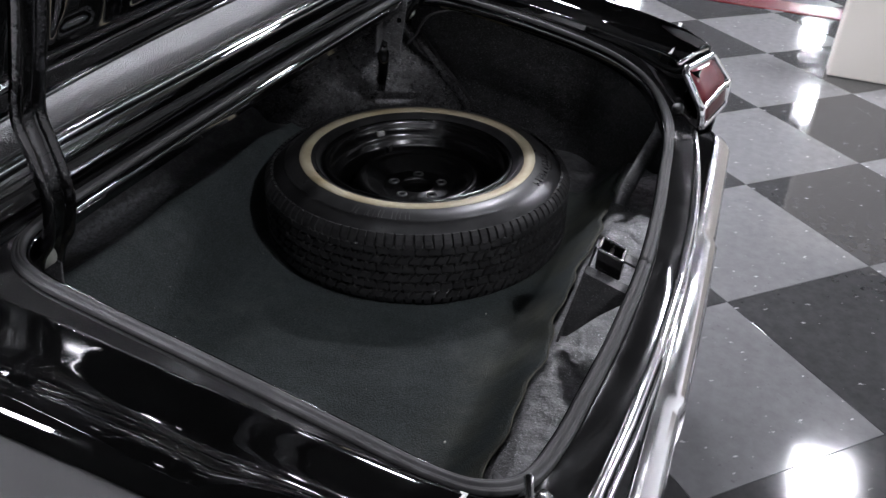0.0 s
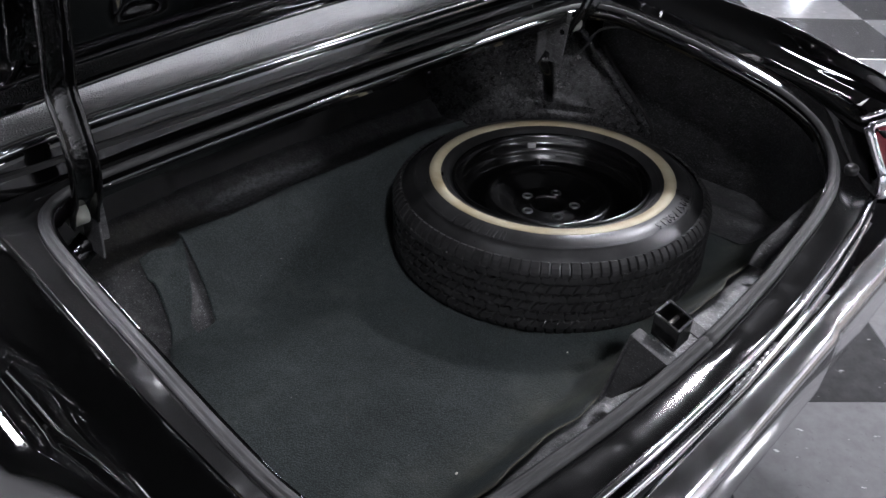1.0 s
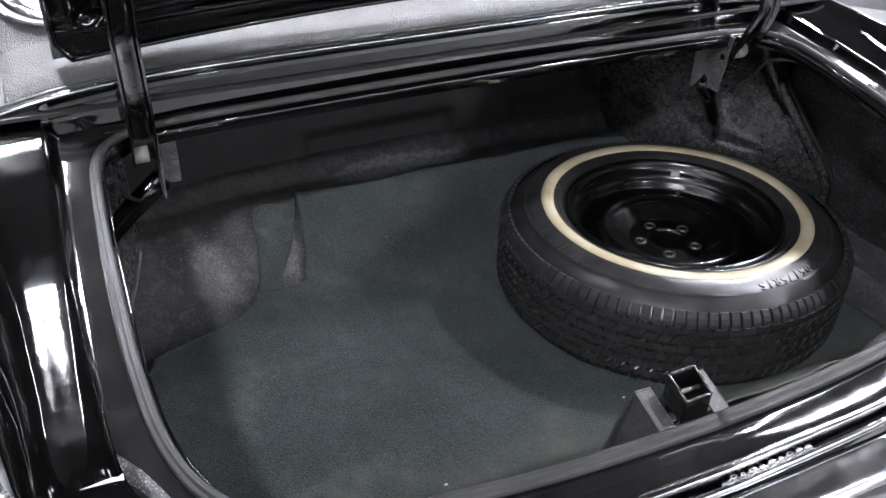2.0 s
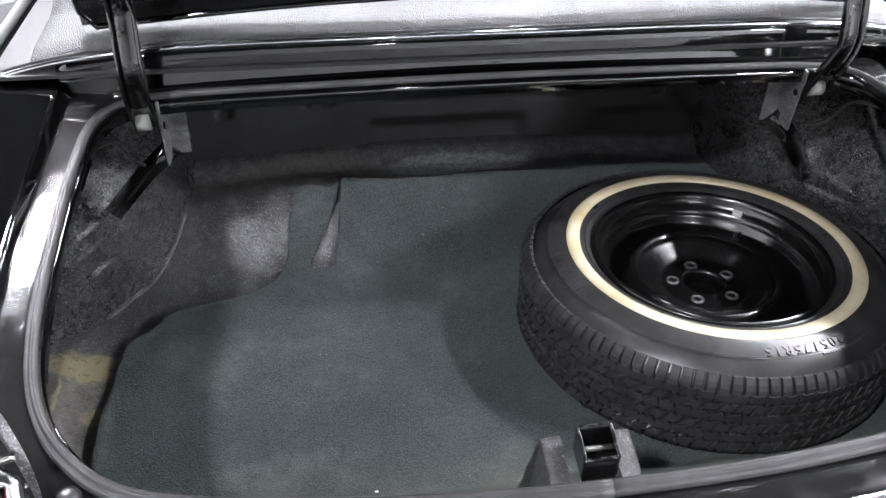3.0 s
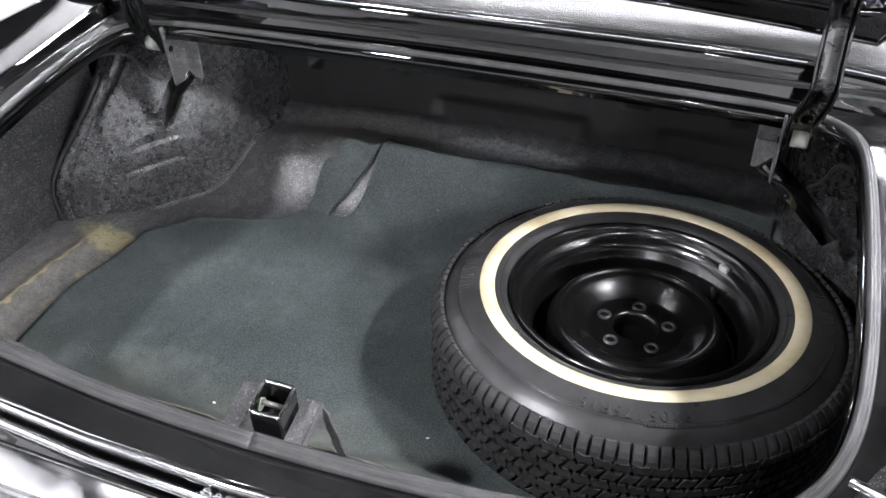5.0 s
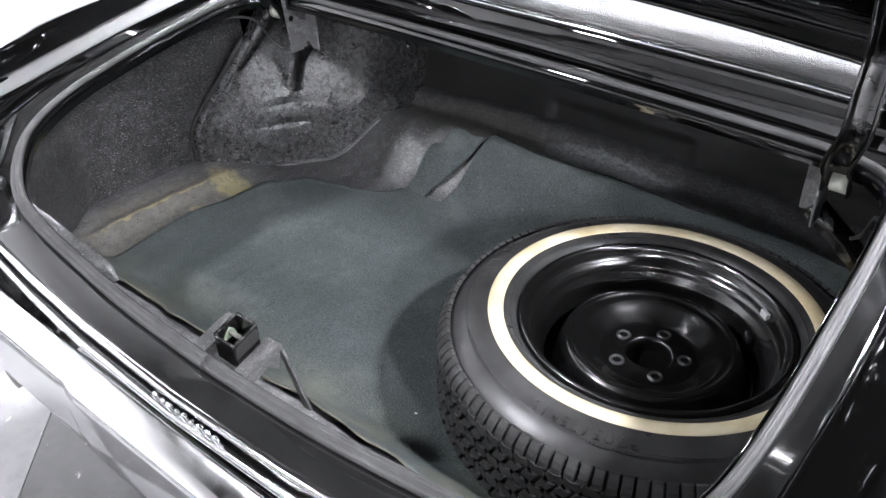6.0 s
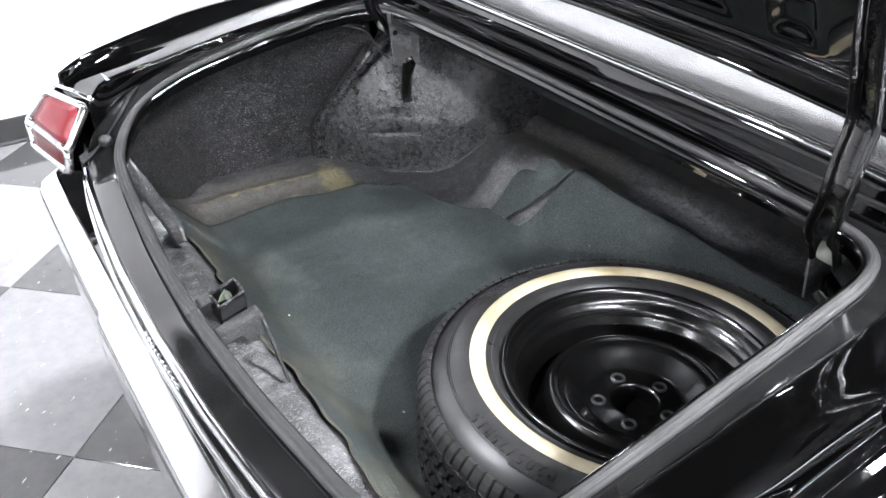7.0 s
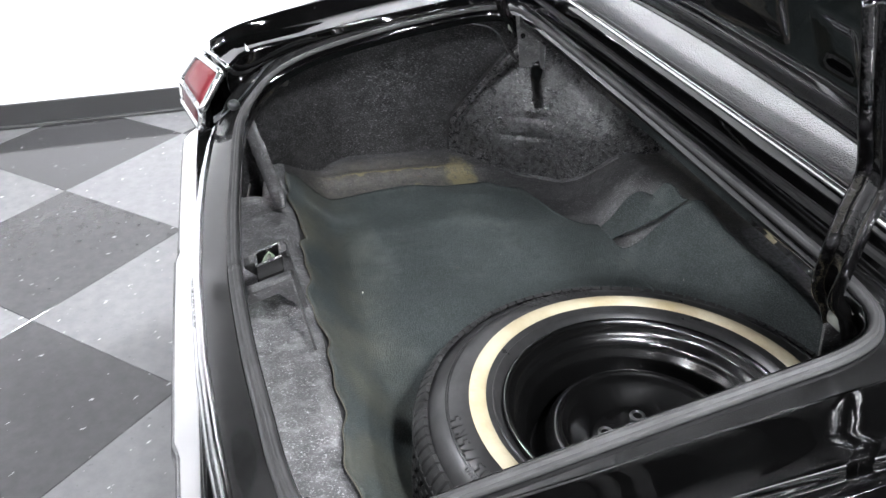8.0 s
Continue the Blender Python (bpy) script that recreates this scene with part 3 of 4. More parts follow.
def build_tail_light(car, side):
    sgn = 1 if side > 0 else -1
    light = thing("tail_light")
    light.parent = car
    tagged(light, "red tail light in a chrome bezel at the wing's end")

    def q(u, y, z):
        return Vector((XC + sgn * u, y + (.022 if sgn > 0 else 0.0), z + (.012 if sgn > 0 else 0.0)))
    it, im, ib = q(.645, -.052, .828), q(.636, -.106, .750), q(.636, -.114, .708)
    ot, om, ob_ = q(.768, -.098, .833), q(.800, -.146, .768), q(.785, -.149, .718)
    mid = lambda a, b, t: a.lerp(b, t)

    def face(a, b, c, d, inset, push, name, mat, lab):
        n = (b - a).cross(d - a).normalized()
        if n.y > 0:
            n = -n
        cen = (a + b + c + d) / 4
        ring = []
        for p0, p1 in ((a, b), (b, c), (c, d), (d, a)):
            for k in range(6):
                ring.append(mid(p0, p1, 0.12 + 0.76 * k / 5))
        ring = [cen + (p - cen) * inset for p in ring]
        top = [p + n * push for p in ring]
        dome = [cen + (p - cen) * 0.6 + n * push * 1.5 for p in ring]
        v = ring + top + dome + [cen + n * push * 1.7]
        m = len(ring)
        f = []
        for r in range(2):
            f += [(r * m + i, r * m + (i + 1) % m, (r + 1) * m + (i + 1) % m, (r + 1) * m + i) for i in range(m)]
        f += [(2 * m + i, 2 * m + (i + 1) % m, 3 * m) for i in range(m)]
        mesh_part(name, v, f, mat, light, lab)
    face(it, ot, om, im, 0.84, 0.005, "lens", LENS, "red ribbed plastic lens")
    face(im, om, ob_, ib, 0.86, 0.004, "reflector", LENS_DARK, "small red lower reflector")
    for name, pts in (("bezel", [it, ot, om, im]), ("bezel", [im, om, ob_, ib])):
        path = []
        for p0, p1 in zip(pts, pts[1:] + pts[:1]):
            path += [mid(p0, p1, 0.06 + 0.88 * k / 7) for k in range(8)]
        out = Vector((0, -0.9, 0.45)).normalized()
        v, f = sweep(path, disc_profile(.009, 10, .009), closed=True, up=out)
        mesh_part(name, v, f, CHROME, light, "polished chrome bezel")
    back = [p + Vector((0, 0.006, 0)) for p in (it, ot, om, ob_, ib, im)]
    mesh_part("housing", back, [(0, 1, 2, 5), (5, 2, 3, 4)], PAINT, light, smooth=False, thick=0.003)
    # bright upper rim that caps the wing
    v, f = sweep([it + Vector((-.004 * sgn, .015, .013)), mid(it, ot, .5) + Vector((0, .016, .015)), ot + Vector((0, .014, .013))], disc_profile(.005, 8))
    mesh_part("rim", v, f, CHROME, light, "polished chrome rim")


def build_rear(car):
    xs = [-.64 + 1.28 * k / 60 for k in range(61)]
    for dy, dz, prof in ((-.003, .7105, disc_profile(.0065, 10, .006)), (-.012, .680, disc_profile(.0055, 10, .0085))):
        v, f = sweep([Vector((XC + x, rear_edge(XC + x) + dy, dz)) for x in xs], prof)
        mesh_part("rear_moulding", v, f, CHROME, car, "bright chrome moulding")
    v, f = rings([[Vector((XC + x, rear_edge(XC + x) + dy, z)) for x in xs] for dy, z in ((.002, .712), (-.002, .698), (-.004, .68), (-.002, .645), (.01, .60), (.03, .40))])
    mesh_part("rear_panel", v, f, PAINT, car, thick=0.0015)
    # chrome script between the mouldings, as plain bars
    bm = bmesh.new()
    for k in range(9):
        w = (.010, .007, .012, .008, .010, .006, .011, .009, .010)[k]
        x = -.012 + .0155 * k
        box(bm, (x, rear_edge(x) - .010, .695), (w, .007, (.014, .010, .012, .009, .013, .010, .011, .012, .010)[k]), bevel=.002)
    box(bm, (.05, rear_edge(.05) - .008, .689), (.15, .005, .004), bevel=.001)
    part("script_badge", bm, CHROME, car, "worn chrome badge of raised bars", smooth=True)
    # bumper
    pts = []
    for k in range(97):
        s = -1 + 2 * k / 96
        a = abs(s)
        u = .81 * min(1.0, a * 1.12)
        y = -.140 + .012 * (u / .81) ** 2
        if a > .84:
            t = (a - .84) / .16
            u = .762 + .062 * math.sin(t * math.pi / 2)
            y = -.1294 + .22 * (1 - math.cos(t * math.pi / 2))
        pts.append(Vector((XC + math.copysign(u, s), y, 0)))
    prof = [(.004, .6540), (-.001, .6552), (-.005, .6535), (-.014, .6470), (-.024, .6400), (-.033, .6325), (-.038, .6240), (-.040, .6080), (-.040, .5580), (-.036, .5080), (-.024, .4580), (-.006, .4330)]
    rows = []
    for dy, z in prof:
        row = []
        for i, p in enumerate(pts):
            a, b = pts[max(0, i - 1)], pts[min(len(pts) - 1, i + 1)]
            d = (b - a).normalized()
            n = Vector((-d.y, d.x, 0))
            mid_step = step(-.215, -.200, p.x) * step(.315, .300, p.x)
            row.append(Vector((p.x, p.y, z)) + n * (dy * (1 + .14 * mid_step)))
        rows.append(row)
    v, f = rings(rows)
    mesh_part("bumper", v, f, CHROME, car, "wide polished chrome bumper", thick=0.002)
    bm = bmesh.new()
    rod(bm, (-.60, -.02, .385), (-.60, -.135, .38), .026, 20)
    part("exhaust_tip", bm, STEEL, car, "dull steel exhaust tip", smooth=True)


# ---------------------------------------------------------------- trunk interior
FLOOR = 0.434


def pan_height(x, y):
    u = abs(x - XC)
    z = FLOOR + .008 - .035 * (y - .3)
    z += 0.118 * step(.765, .935, y) * (1 - 0.15 * step(.3, .6, u))
    z += 0.035 * step(1.00, 1.05, y)
    z += 0.112 * step(.168, .030, y) + step(.06, .03, y) * (.007 * noise.noise(Vector((x * 11, y * 20, 7))) + .004 * noise.noise(Vector((x * 45, y * 45, 3))))
    z += 0.035 * step(.71, .86, u)
    z += 0.010 * math.exp(-((x + .50) / .08) ** 2 - ((y - .86) / .06) ** 2)
    z += 0.012 * math.exp(-((u - .785) / .014) ** 2) * step(.1, .2, y) * step(.62, .5, y)
    z += 0.004 * noise.noise(Vector((x * 9, y * 9, 0)))
    return z


def build_interior(car):
    v, f = grid(lambda a, b: (XC - .9 + 1.8 * a, .058 + 1.017 * b, pan_height(XC - .9 + 1.8 * a, .058 + 1.017 * b)), 170, 110)
    mesh_part("floor_pan", v, f, PAN, car, "speckled grey trunk floor with worn tan patches")
    # rear sill under the latch
    def sill(a, b):
        x, y = XC - .78 + 1.56 * a, -.070 + .130 * b
        z = pan_height(x, y) + .001
        # deep corner pocket behind a standing fold
        z -= .11 * step(-.535, -.550, x) * step(.010, .002, y - .03 * step(-.55, -.75, x) + .012)
        return (x, y, z)
    v, f = grid(sill, 300, 40)
    mesh_part("rear_sill", v, f, SILL_COAT, car, "bright stippled grey rear sill")
    v, f = rings([[Vector((XC + x, y, z)) for x in [-.75 + 1.5 * k / 40 for k in range(41)]] for y, z in ((-.058, .712), (-.064, .68), (-.066, .54))])
    mesh_part("sill_wall", v, f, SPATTER, car)
    for sgn in (-1, 1):
        path = spline([(XC + sgn * .435, .030, .590), (XC + sgn * .455, .026, .618), (XC + sgn * .52, .012, .655), (XC + sgn * .60, -.004, .690), (XC + sgn * .66, -.012, .715)], 30)
        v, f = sweep(path, [(-.015, -.004), (.015, -.004), (.016, .001), (.006, .004), (-.006, .0015), (-.015, .003)], up=Vector((0, -.5, .86)))
        v = [Vector(q) + Vector((0, .0025 * noise.noise(Vector(q) * 60), .003 * noise.noise(Vector(q) * 45))) for q in v]
        mesh_part("corner_strut", v, f, WORN_SPATTER, car, "stippled steel strut folded into the rear corner")
        v, f = sweep([Vector((XC + sgn * (.50 + .012 * k), -.045 + .002 * k, .560 + .001 * k)) for k in range(10)], disc_profile(.0025, 6))
        mesh_part("wire", v, f, STEEL, car, "thin bare wire in the corner pocket")
        # inner wing
        def wing(a, b):
            y = -.085 + .80 * a
            z = .44 + .46 * b
            x = .885 - .205 * step(.27, -.06, y) - .015 * math.sin(math.pi * b) - .05 * step(.75, 1, b)
            return (XC + sgn * (x + .004 * noise.noise(Vector((y * 6, z * 6, 3)))), y, min(z, table(y, (-.08, .72), (.05, .82), (.16, .855), (.4, .90), (.8, .92))))
        v, f = grid(wing, 50, 30)
        mesh_part("inner_wing", v, f, SPATTER, car, "speckled grey inner wing panel")
        # wheelhouse
        plan = spline([(-.895, .565, 0), (-.858, .540, 0), (-.834, .535, 0), (-.805, .568, 0), (-.745, .645, 0), (-.69, .73, 0), (-.645, .80, 0), (-.60, .88, 0), (-.575, .98, 0), (-.57, 1.12, 0)], 90)

        def house(a, b):
            p = plan[min(89, int(round(a * 89)))]
            q = plan[min(89, int(round(a * 89)) + 2)] - plan[max(0, int(round(a * 89)) - 2)]
            n = Vector((-q.y, q.x, 0)).normalized()
            if n.x > 0:
                n = -n
            z = .42 + .40 * b
            outer = curve(z, (.42, 0), (.545, .002), (.58, .018), (.64, .060), (.72, .120), (.77, .160), (.82, .205))
            inboard = curve(z, (.42, 0), (.55, .006), (.62, .030), (.70, .080), (.77, .140), (.82, .20))
            arch = outer + (inboard - outer) * step(.18, .42, a)
            lean = .016 * b + .03 * max(0, b - .6)
            crease = .0055 * math.exp(-((z - .541) / .0055) ** 2) + .0055 * math.exp(-((z - .590) / .0055) ** 2) + .003 * math.exp(-((z - .600) / .004) ** 2)
            crease *= math.exp(-((a - .50) / .055) ** 2)
            crease += .006 * math.exp(-((a - .52) / .09) ** 2 - ((z - .63) / .03) ** 2) * noise.noise(Vector((a * 30, z * 40, 4)))
            crease += .003 * noise.noise(Vector((a * 9, z * 12, 8)))
            c = p + n * (lean + crease)
            x = c.x if sgn < 0 else -c.x
            x += -sgn * .09 * step(.53, .80, z) * step(.5, .2, a)
            return (x + (2 * XC if sgn > 0 else 0), c.y + arch, z)
        v, f = grid(house, 89, 110)
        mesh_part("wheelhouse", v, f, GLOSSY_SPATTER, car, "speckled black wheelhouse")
        # welded flange where the wheelhouse begins
        path = []
        for k in range(24):
            t = k / 23
            x, y, z = house(.17, .06 + .80 * t)
            path.append(Vector((x, y - .004, z)))
        v, f = sweep(path, [(-.009, -.003), (.009, -.003), (.009, .002), (.007, .0045), (-.007, .0045), (-.009, .002)], up=Vector((-sgn * .6, -.8, 0)))
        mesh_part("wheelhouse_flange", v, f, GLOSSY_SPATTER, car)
        # Dull black bead that follows the flange on its outboard side.
        v, f = sweep([p + Vector((sgn * .017, -.006, 0)) for p in path], disc_profile(.0065, 8))
        mesh_part("seam_sealer", v, f, DULL, car, "black bead beside the flange")
        # foot flange along the floor
        path = []
        for k in range(40):
            a = .46 + .34 * k / 39
            x, y, _ = house(a, .2)
            path.append(Vector((x + (.004 if sgn < 0 else -.004), y, pan_height(x, y) + .004)))
        v, f = sweep(path, disc_profile(.007, 8, .004))
        mesh_part("foot_flange", v, f, WORN_SPATTER, car)
        # hinge bracket below the header
        bracket = thing("hinge_bracket")
        bracket.parent = car
        tagged(bracket, "speckled steel hinge bracket with a pale nylon roller")
        bm = bmesh.new()
        bx = .0045 + sgn * .5515
        box(bm, (bx, .626, .860), (.004, .062, .122), bevel=.0015)
        box(bm, (bx - sgn * .016, .655, .860), (.034, .004, .122), bevel=.0015)
        for vv in bm.verts:
            vv.co.y += .25 * max(0, .85 - vv.co.z) * (1 if vv.co.y < .64 else 0)
        part("plate", bm, WORN_SPATTER, bracket)
        # Near-black plug painted as the shade inside the bolt hole.
        bm = bmesh.new()
        rod(bm, (bx - .004, .612, .874), (bx + .004, .612, .874), .006, 12)
        part("bolt_hole_shade", bm, DARK, bracket)
        bm = bmesh.new()
        x0 = -.586 if sgn < 0 else .570
        rod(bm, (x0, .606, .888), (x0 + .024, .606, .888), .017, 20)
        part("roller", bm, NYLON, bracket, "pale nylon pivot roller", smooth=True)
        # diagonal brace down to the wheelhouse
        v, f = sweep([Vector((sgn * .545, .650, .812)), Vector((sgn * .60, .668, .755)), Vector((sgn * .650, .694, .69)), Vector((sgn * .676, .708, .655))],
                     [(-.014, -.012), (.014, -.012), (.017, -.006), (.016, .012), (-.016, .012), (-.017, -.006)], up=Vector((0, -1, .3)))
        mesh_part("brace", v, f, RUNNY, car, "black painted brace")
        # bulb socket behind the tail light
        v, f = lathe([(0, .012), (.010, .012), (.013, .008), (.013, -.02)], 18)
        ob = mesh_part("bulb_socket", v, f, STEEL, car, "dull metal bulb socket")
        ob.matrix_basis = pose(XC + sgn * .755, .083, .756, -75, 0, 50 * sgn)
        # cable along the rail
        v, f = sweep(spline([(XC + sgn * .66, .40, .885), (XC + sgn * .655, .50, .885), (XC + sgn * .63, .57, .87), (XC + sgn * .615, .60, .82), (XC + sgn * .60, .615, .80)], 24), disc_profile(.003, 6))
        mesh_part("cable", v, f, BLACK_RUBBER, car)
    # bulkhead behind the rear seat
    holes = ((-.50, .665, .018, .014), (-.322, .678, .008, .013), (-.270, .678, .008, .013), (-.18, .685, .022, .012), (.186, .690, .020, .012), (.285, .680, .032, .013), (.50, .668, .016, .014))

    def wall(a, b):
        x = XC - .75 + 1.5 * a
        z = .50 + .47 * b
        y = 1.045 + .10 * b
        dent = step(-.20, -.165, x) * step(.195, .16, x) * step(.50, .53, z) * step(.63, .60, z)
        dent += .5 * step(.33, .36, x) * step(.62, .56, x) * step(.50, .53, z) * step(.63, .60, z)
        y += .012 * dent
        y -= .012 * step(.672, .68, z)
        for hx, hz, hw, hh in holes:
            if abs(x - hx) < hw and abs(z - hz) < hh:
                y += .05
        return (x, y, z)
    v, f = grid(wall, 200, 60)
    mesh_part("bulkhead", v, f, DULL, car, "dark pressed bulkhead with punched holes")
    bm = bmesh.new()
    box(bm, (-.37, 1.041, .531), (.36, .010, .008), bevel=.003)
    part("seam_ledge", bm, JUTE, car, "pale dusty seam along the bulkhead's foot")
    bm = bmesh.new()
    box(bm, (XC, .945, .955), (1.62, .62, .006))
    part("parcel_shelf", bm, DULL, car)
    bm = bmesh.new()
    box(bm, (XC, .644, .914), (1.26, .046, .016), bevel=.004)
    part("header_rail", bm, DUSTY, car)


def build_latch(car):
    latch = thing("latch_striker")
    latch.parent = car
    tagged(latch, "black latch striker box with worn edges between steel ears")
    bm = bmesh.new()
    cx, cy, top = .010, -.014, .737
    for c, s in (((cx - .021, cy, top - .016), (.004, .042, .034)), ((cx + .021, cy, top - .016), (.004, .042, .034)),
                 ((cx, cy - .020, top - .018), (.042, .004, .034)), ((cx, cy + .020, top - .016), (.042, .004, .036))):
        box(bm, c, s, bevel=.0012)
    box(bm, (cx, cy, top - .036), (.044, .042, .003))
    for v in bm.verts:
        v.co.z += (v.co.y - cy) * .31
    part("box", bm, RIM, latch, "open square striker box with worn edges")
    for c, s in (((cx - .021, cy, top + .002), (.0042, .043, .002)), ((cx + .021, cy, top + .002), (.0042, .043, .002)),
                 ((cx, cy - .020, top), (.038, .0042, .002)), ((cx, cy + .020, top + .003), (.038, .0042, .002))):
        bm = bmesh.new()
        box(bm, c, s, bevel=.001)
        for v in bm.verts:
            v.co.z += (v.co.y - cy) * .31
        part("worn_edge", bm, WORN_LUG, latch, "bare worn steel edge")
    bm = bmesh.new()
    rod(bm, (cx - .02, cy + .002, top - .012), (cx + .02, cy + .002, top - .012), .0035, 10)
    part("striker_bar", bm, STEEL, latch, smooth=True)
    bm = bmesh.new()
    smear = [bm.verts.new((cx - .0184 + d, cy + a, top + b)) for d in (0, .0006) for a, b in ((-.012, -.024), (.013, -.022), (.010, -.012), (.002, -.004), (-.006, -.013))]
    bm.faces.new(smear[:5])
    bm.faces.new(smear[:4:-1])
    for k in range(5):
        bm.faces.new((smear[k], smear[(k + 1) % 5], smear[5 + (k + 1) % 5], smear[5 + k]))
    bmesh.ops.recalc_face_normals(bm, faces=bm.faces)
    part("old_paint", bm, OLD_PAINT, latch, "pale green old paint left inside the box")
    for sgn in (-1, 1):
        x0 = .049 if sgn > 0 else -.040
        bm = bmesh.new()
        # ear: a top plate and a tapering cheek that runs down to the sill
        prof = [(x0 - .0125, .018, .719), (x0 + .0125, .018, .719), (x0 + .0125, -.055, .699), (x0 - .0125, -.055, .699)]
        vs = [bm.verts.new(p) for p in prof] + [bm.verts.new((p[0], p[1], p[2] - .003)) for p in prof]
        for q in ((0, 1, 2, 3), (7, 6, 5, 4), (0, 4, 5, 1), (1, 5, 6, 2), (2, 6, 7, 3), (3, 7, 4, 0)):
            bm.faces.new([vs[i] for i in q])
        # flange that drops from the ear's outer edge to the sill
        xo = x0 + sgn * .0130
        low = .580
        for k0, k1 in (((.018, .719), (-.055, .699)),):
            side_a = [(xo, k0[0], k0[1]), (xo, k1[0], k1[1]), (xo, k1[0], .680)] + ([(xo, -.006, .694), (xo, .010, .676)] if sgn > 0 else [(xo, -.02, .645), (xo, .028, .585), (xo, .044, .580)])
            a = [bm.verts.new(p) for p in side_a]
            b = [bm.verts.new((p[0] - sgn * .003, p[1], p[2])) for p in side_a]
            bm.faces.new(a)
            bm.faces.new(b[::-1])
            for i in range(len(a)):
                k = (i + 1) % len(a)
                bm.faces.new((a[i], b[i], b[k], a[k]))
        rows_ = []
        for q in range(13):
            t = q / 12
            y, z = .019 + .024 * t, .719 + (low - .719) * t
            w0, w1 = (-.0125, .0130) if q < 2 else (.0045 + .001 * math.sin(q * 2.1), .0150 + .0012 * math.sin(q * 1.3) + .004 * t)
            pair = sorted((x0 + sgn * w0 + sgn * .010 * t, x0 + sgn * w1 + sgn * .010 * t))
            rows_.append([bm.verts.new((xx, y - d, z)) for d in (0, .004) for xx in pair])
        for q0, q1 in zip(rows_, rows_[1:]):
            bm.faces.new((q0[0], q0[1], q1[1], q1[0]))
            bm.faces.new((q0[3], q0[2], q1[2], q1[3]))
            bm.faces.new((q0[2], q0[0], q1[0], q1[2]))
            bm.faces.new((q0[1], q0[3], q1[3], q1[1]))
        bmesh.ops.recalc_face_normals(bm, faces=bm.faces)
        part("ear", bm, GREASY, latch, "stippled steel ear" if sgn > 0 else "painted steel ear")


# ---------------------------------------------------------------- lid and hinges
LID_TILT = 20.0


def build_lid(car):
    lid = thing("trunk_lid")
    lid.parent = car
    tagged(lid, "glossy black trunk lid standing open")
    a = radians(LID_TILT)
    up = Vector((0, -math.sin(a), math.cos(a)))
    inn = Vector((0, -math.cos(a), -math.sin(a)))
    base = Vector((XC, .694, 1.046))

    def place(x, v, n):
        drop = -.043 * (x / .66) ** 2 * (1 - min(1, v / .3))
        return base + Vector((x, 0, 0)) + up * (v + drop) + inn * n

    def half_width(v):
        return .668 - .03 * step(.6, .9, v)

    def skin(s, w):
        v = -.004 + .90 * w
        return place((2 * s - 1) * (half_width(v) + .006), v, -.012 - .03 * math.sin(math.pi * w) * (1 - (2 * s - 1) ** 2) + .05 * step(.75, 1, w))
    g, f = grid(skin, 50, 40)
    mesh_part("outer_skin", g, f, PAINT, lid, thick=0.002)

    def rounded(x, v, cx, cv, hx, hv, soft):
        d = max(abs(x - cx) - hx, abs(v - cv) - hv)
        return step(soft, -soft, d)

    def inner(s, w):
        v = .006 + .86 * w
        hw = half_width(v) - .006
        x = (2 * s - 1) * hw
        rim = min(v - .006, hw - abs(x), .866 - v)
        n = .003 + .024 * step(.02, .085, rim)
        n -= .014 * rounded(x, v, 0, .47, .46, .22, .04)
        for cx in (-.24, 0, .24):
            n -= .005 * rounded(x, v, cx, .135, .085, .026, .016)
        for cx in (-.43, .43):
            n -= .007 * rounded(x, v, cx, .135, .03, .026, .014)
        for cx in (-.60, .60):
            n -= .005 * rounded(x, v, cx, .26, .018, .09, .012)
        n += .008 * math.exp(-((v - .055) / .010) ** 2)
        n += .0015 * noise.noise(Vector((x * 7, v * 7, 1)))
        return place(x, v, n)
    g, f = grid(inner, 170, 110)
    mesh_part("inner_panel", g, f, PAINT, lid, "pressed black inner panel with hollows")
    # hem round the lid
    pts = [place(-half_width(0), .03 + .8 * k / 30, -.004) for k in range(30, -1, -1)]
    pts += [place(-half_width(0) + .02 + (2 * half_width(0) - .04) * k / 40, 0, -.004) for k in range(41)]
    pts += [place(half_width(0), .03 + .8 * k / 30, -.004) for k in range(31)]
    g, f = sweep(pts, disc_profile(.0065, 10, .0125), up=inn)
    mesh_part("hem", g, f, PAINT, lid)
    for sgn in (-1, 1):
        hinge = thing("hinge")
        hinge.parent = car
        tagged(hinge, "curved black gooseneck hinge arm with bolts")
        x = sgn * .580 + XC
        xl = x - (.014 if sgn > 0 else 0)
        path = spline([(xl, .602, .872), (xl, .592, .898), (xl, .573, .928), (x, .563, .978), (x, .571, 1.03), (x, .581, 1.075), (x, .568, 1.13), (x, .555, 1.183), (x, .540, 1.25)], 60)
        prof = [(-.019, -.004), (-.0175, -.0085), (-.013, -.0105), (.013, -.0105), (.0175, -.0085), (.019, -.004), (.019, .0085), (.0155, .0085), (.0145, -.003), (.011, -.006), (-.011, -.006), (-.0145, -.003), (-.0155, .0085), (-.019, .0085)]
        g, f = sweep(path, prof, up=Vector((0, -1, .2)))
        mesh_part("arm", g, f, RUNNY, hinge, "black hinge arm with runs in its paint")
        for d in (.10, .16, .22):
            bm = bmesh.new()
            p = place(x - XC, d, .034)
            rod(bm, p, p + inn * .010, .009, 6)
            rod(bm, p, p + inn * .004, .014, 16)
            part("bolt", bm, RUNNY, hinge)
        bm = bmesh.new()
        box(bm, place(x - XC, .17, .031), (.062, .006, .17), turn=Matrix.Rotation(a, 3, "X"), bevel=.002)
        part("leaf", bm, RUNNY, hinge)


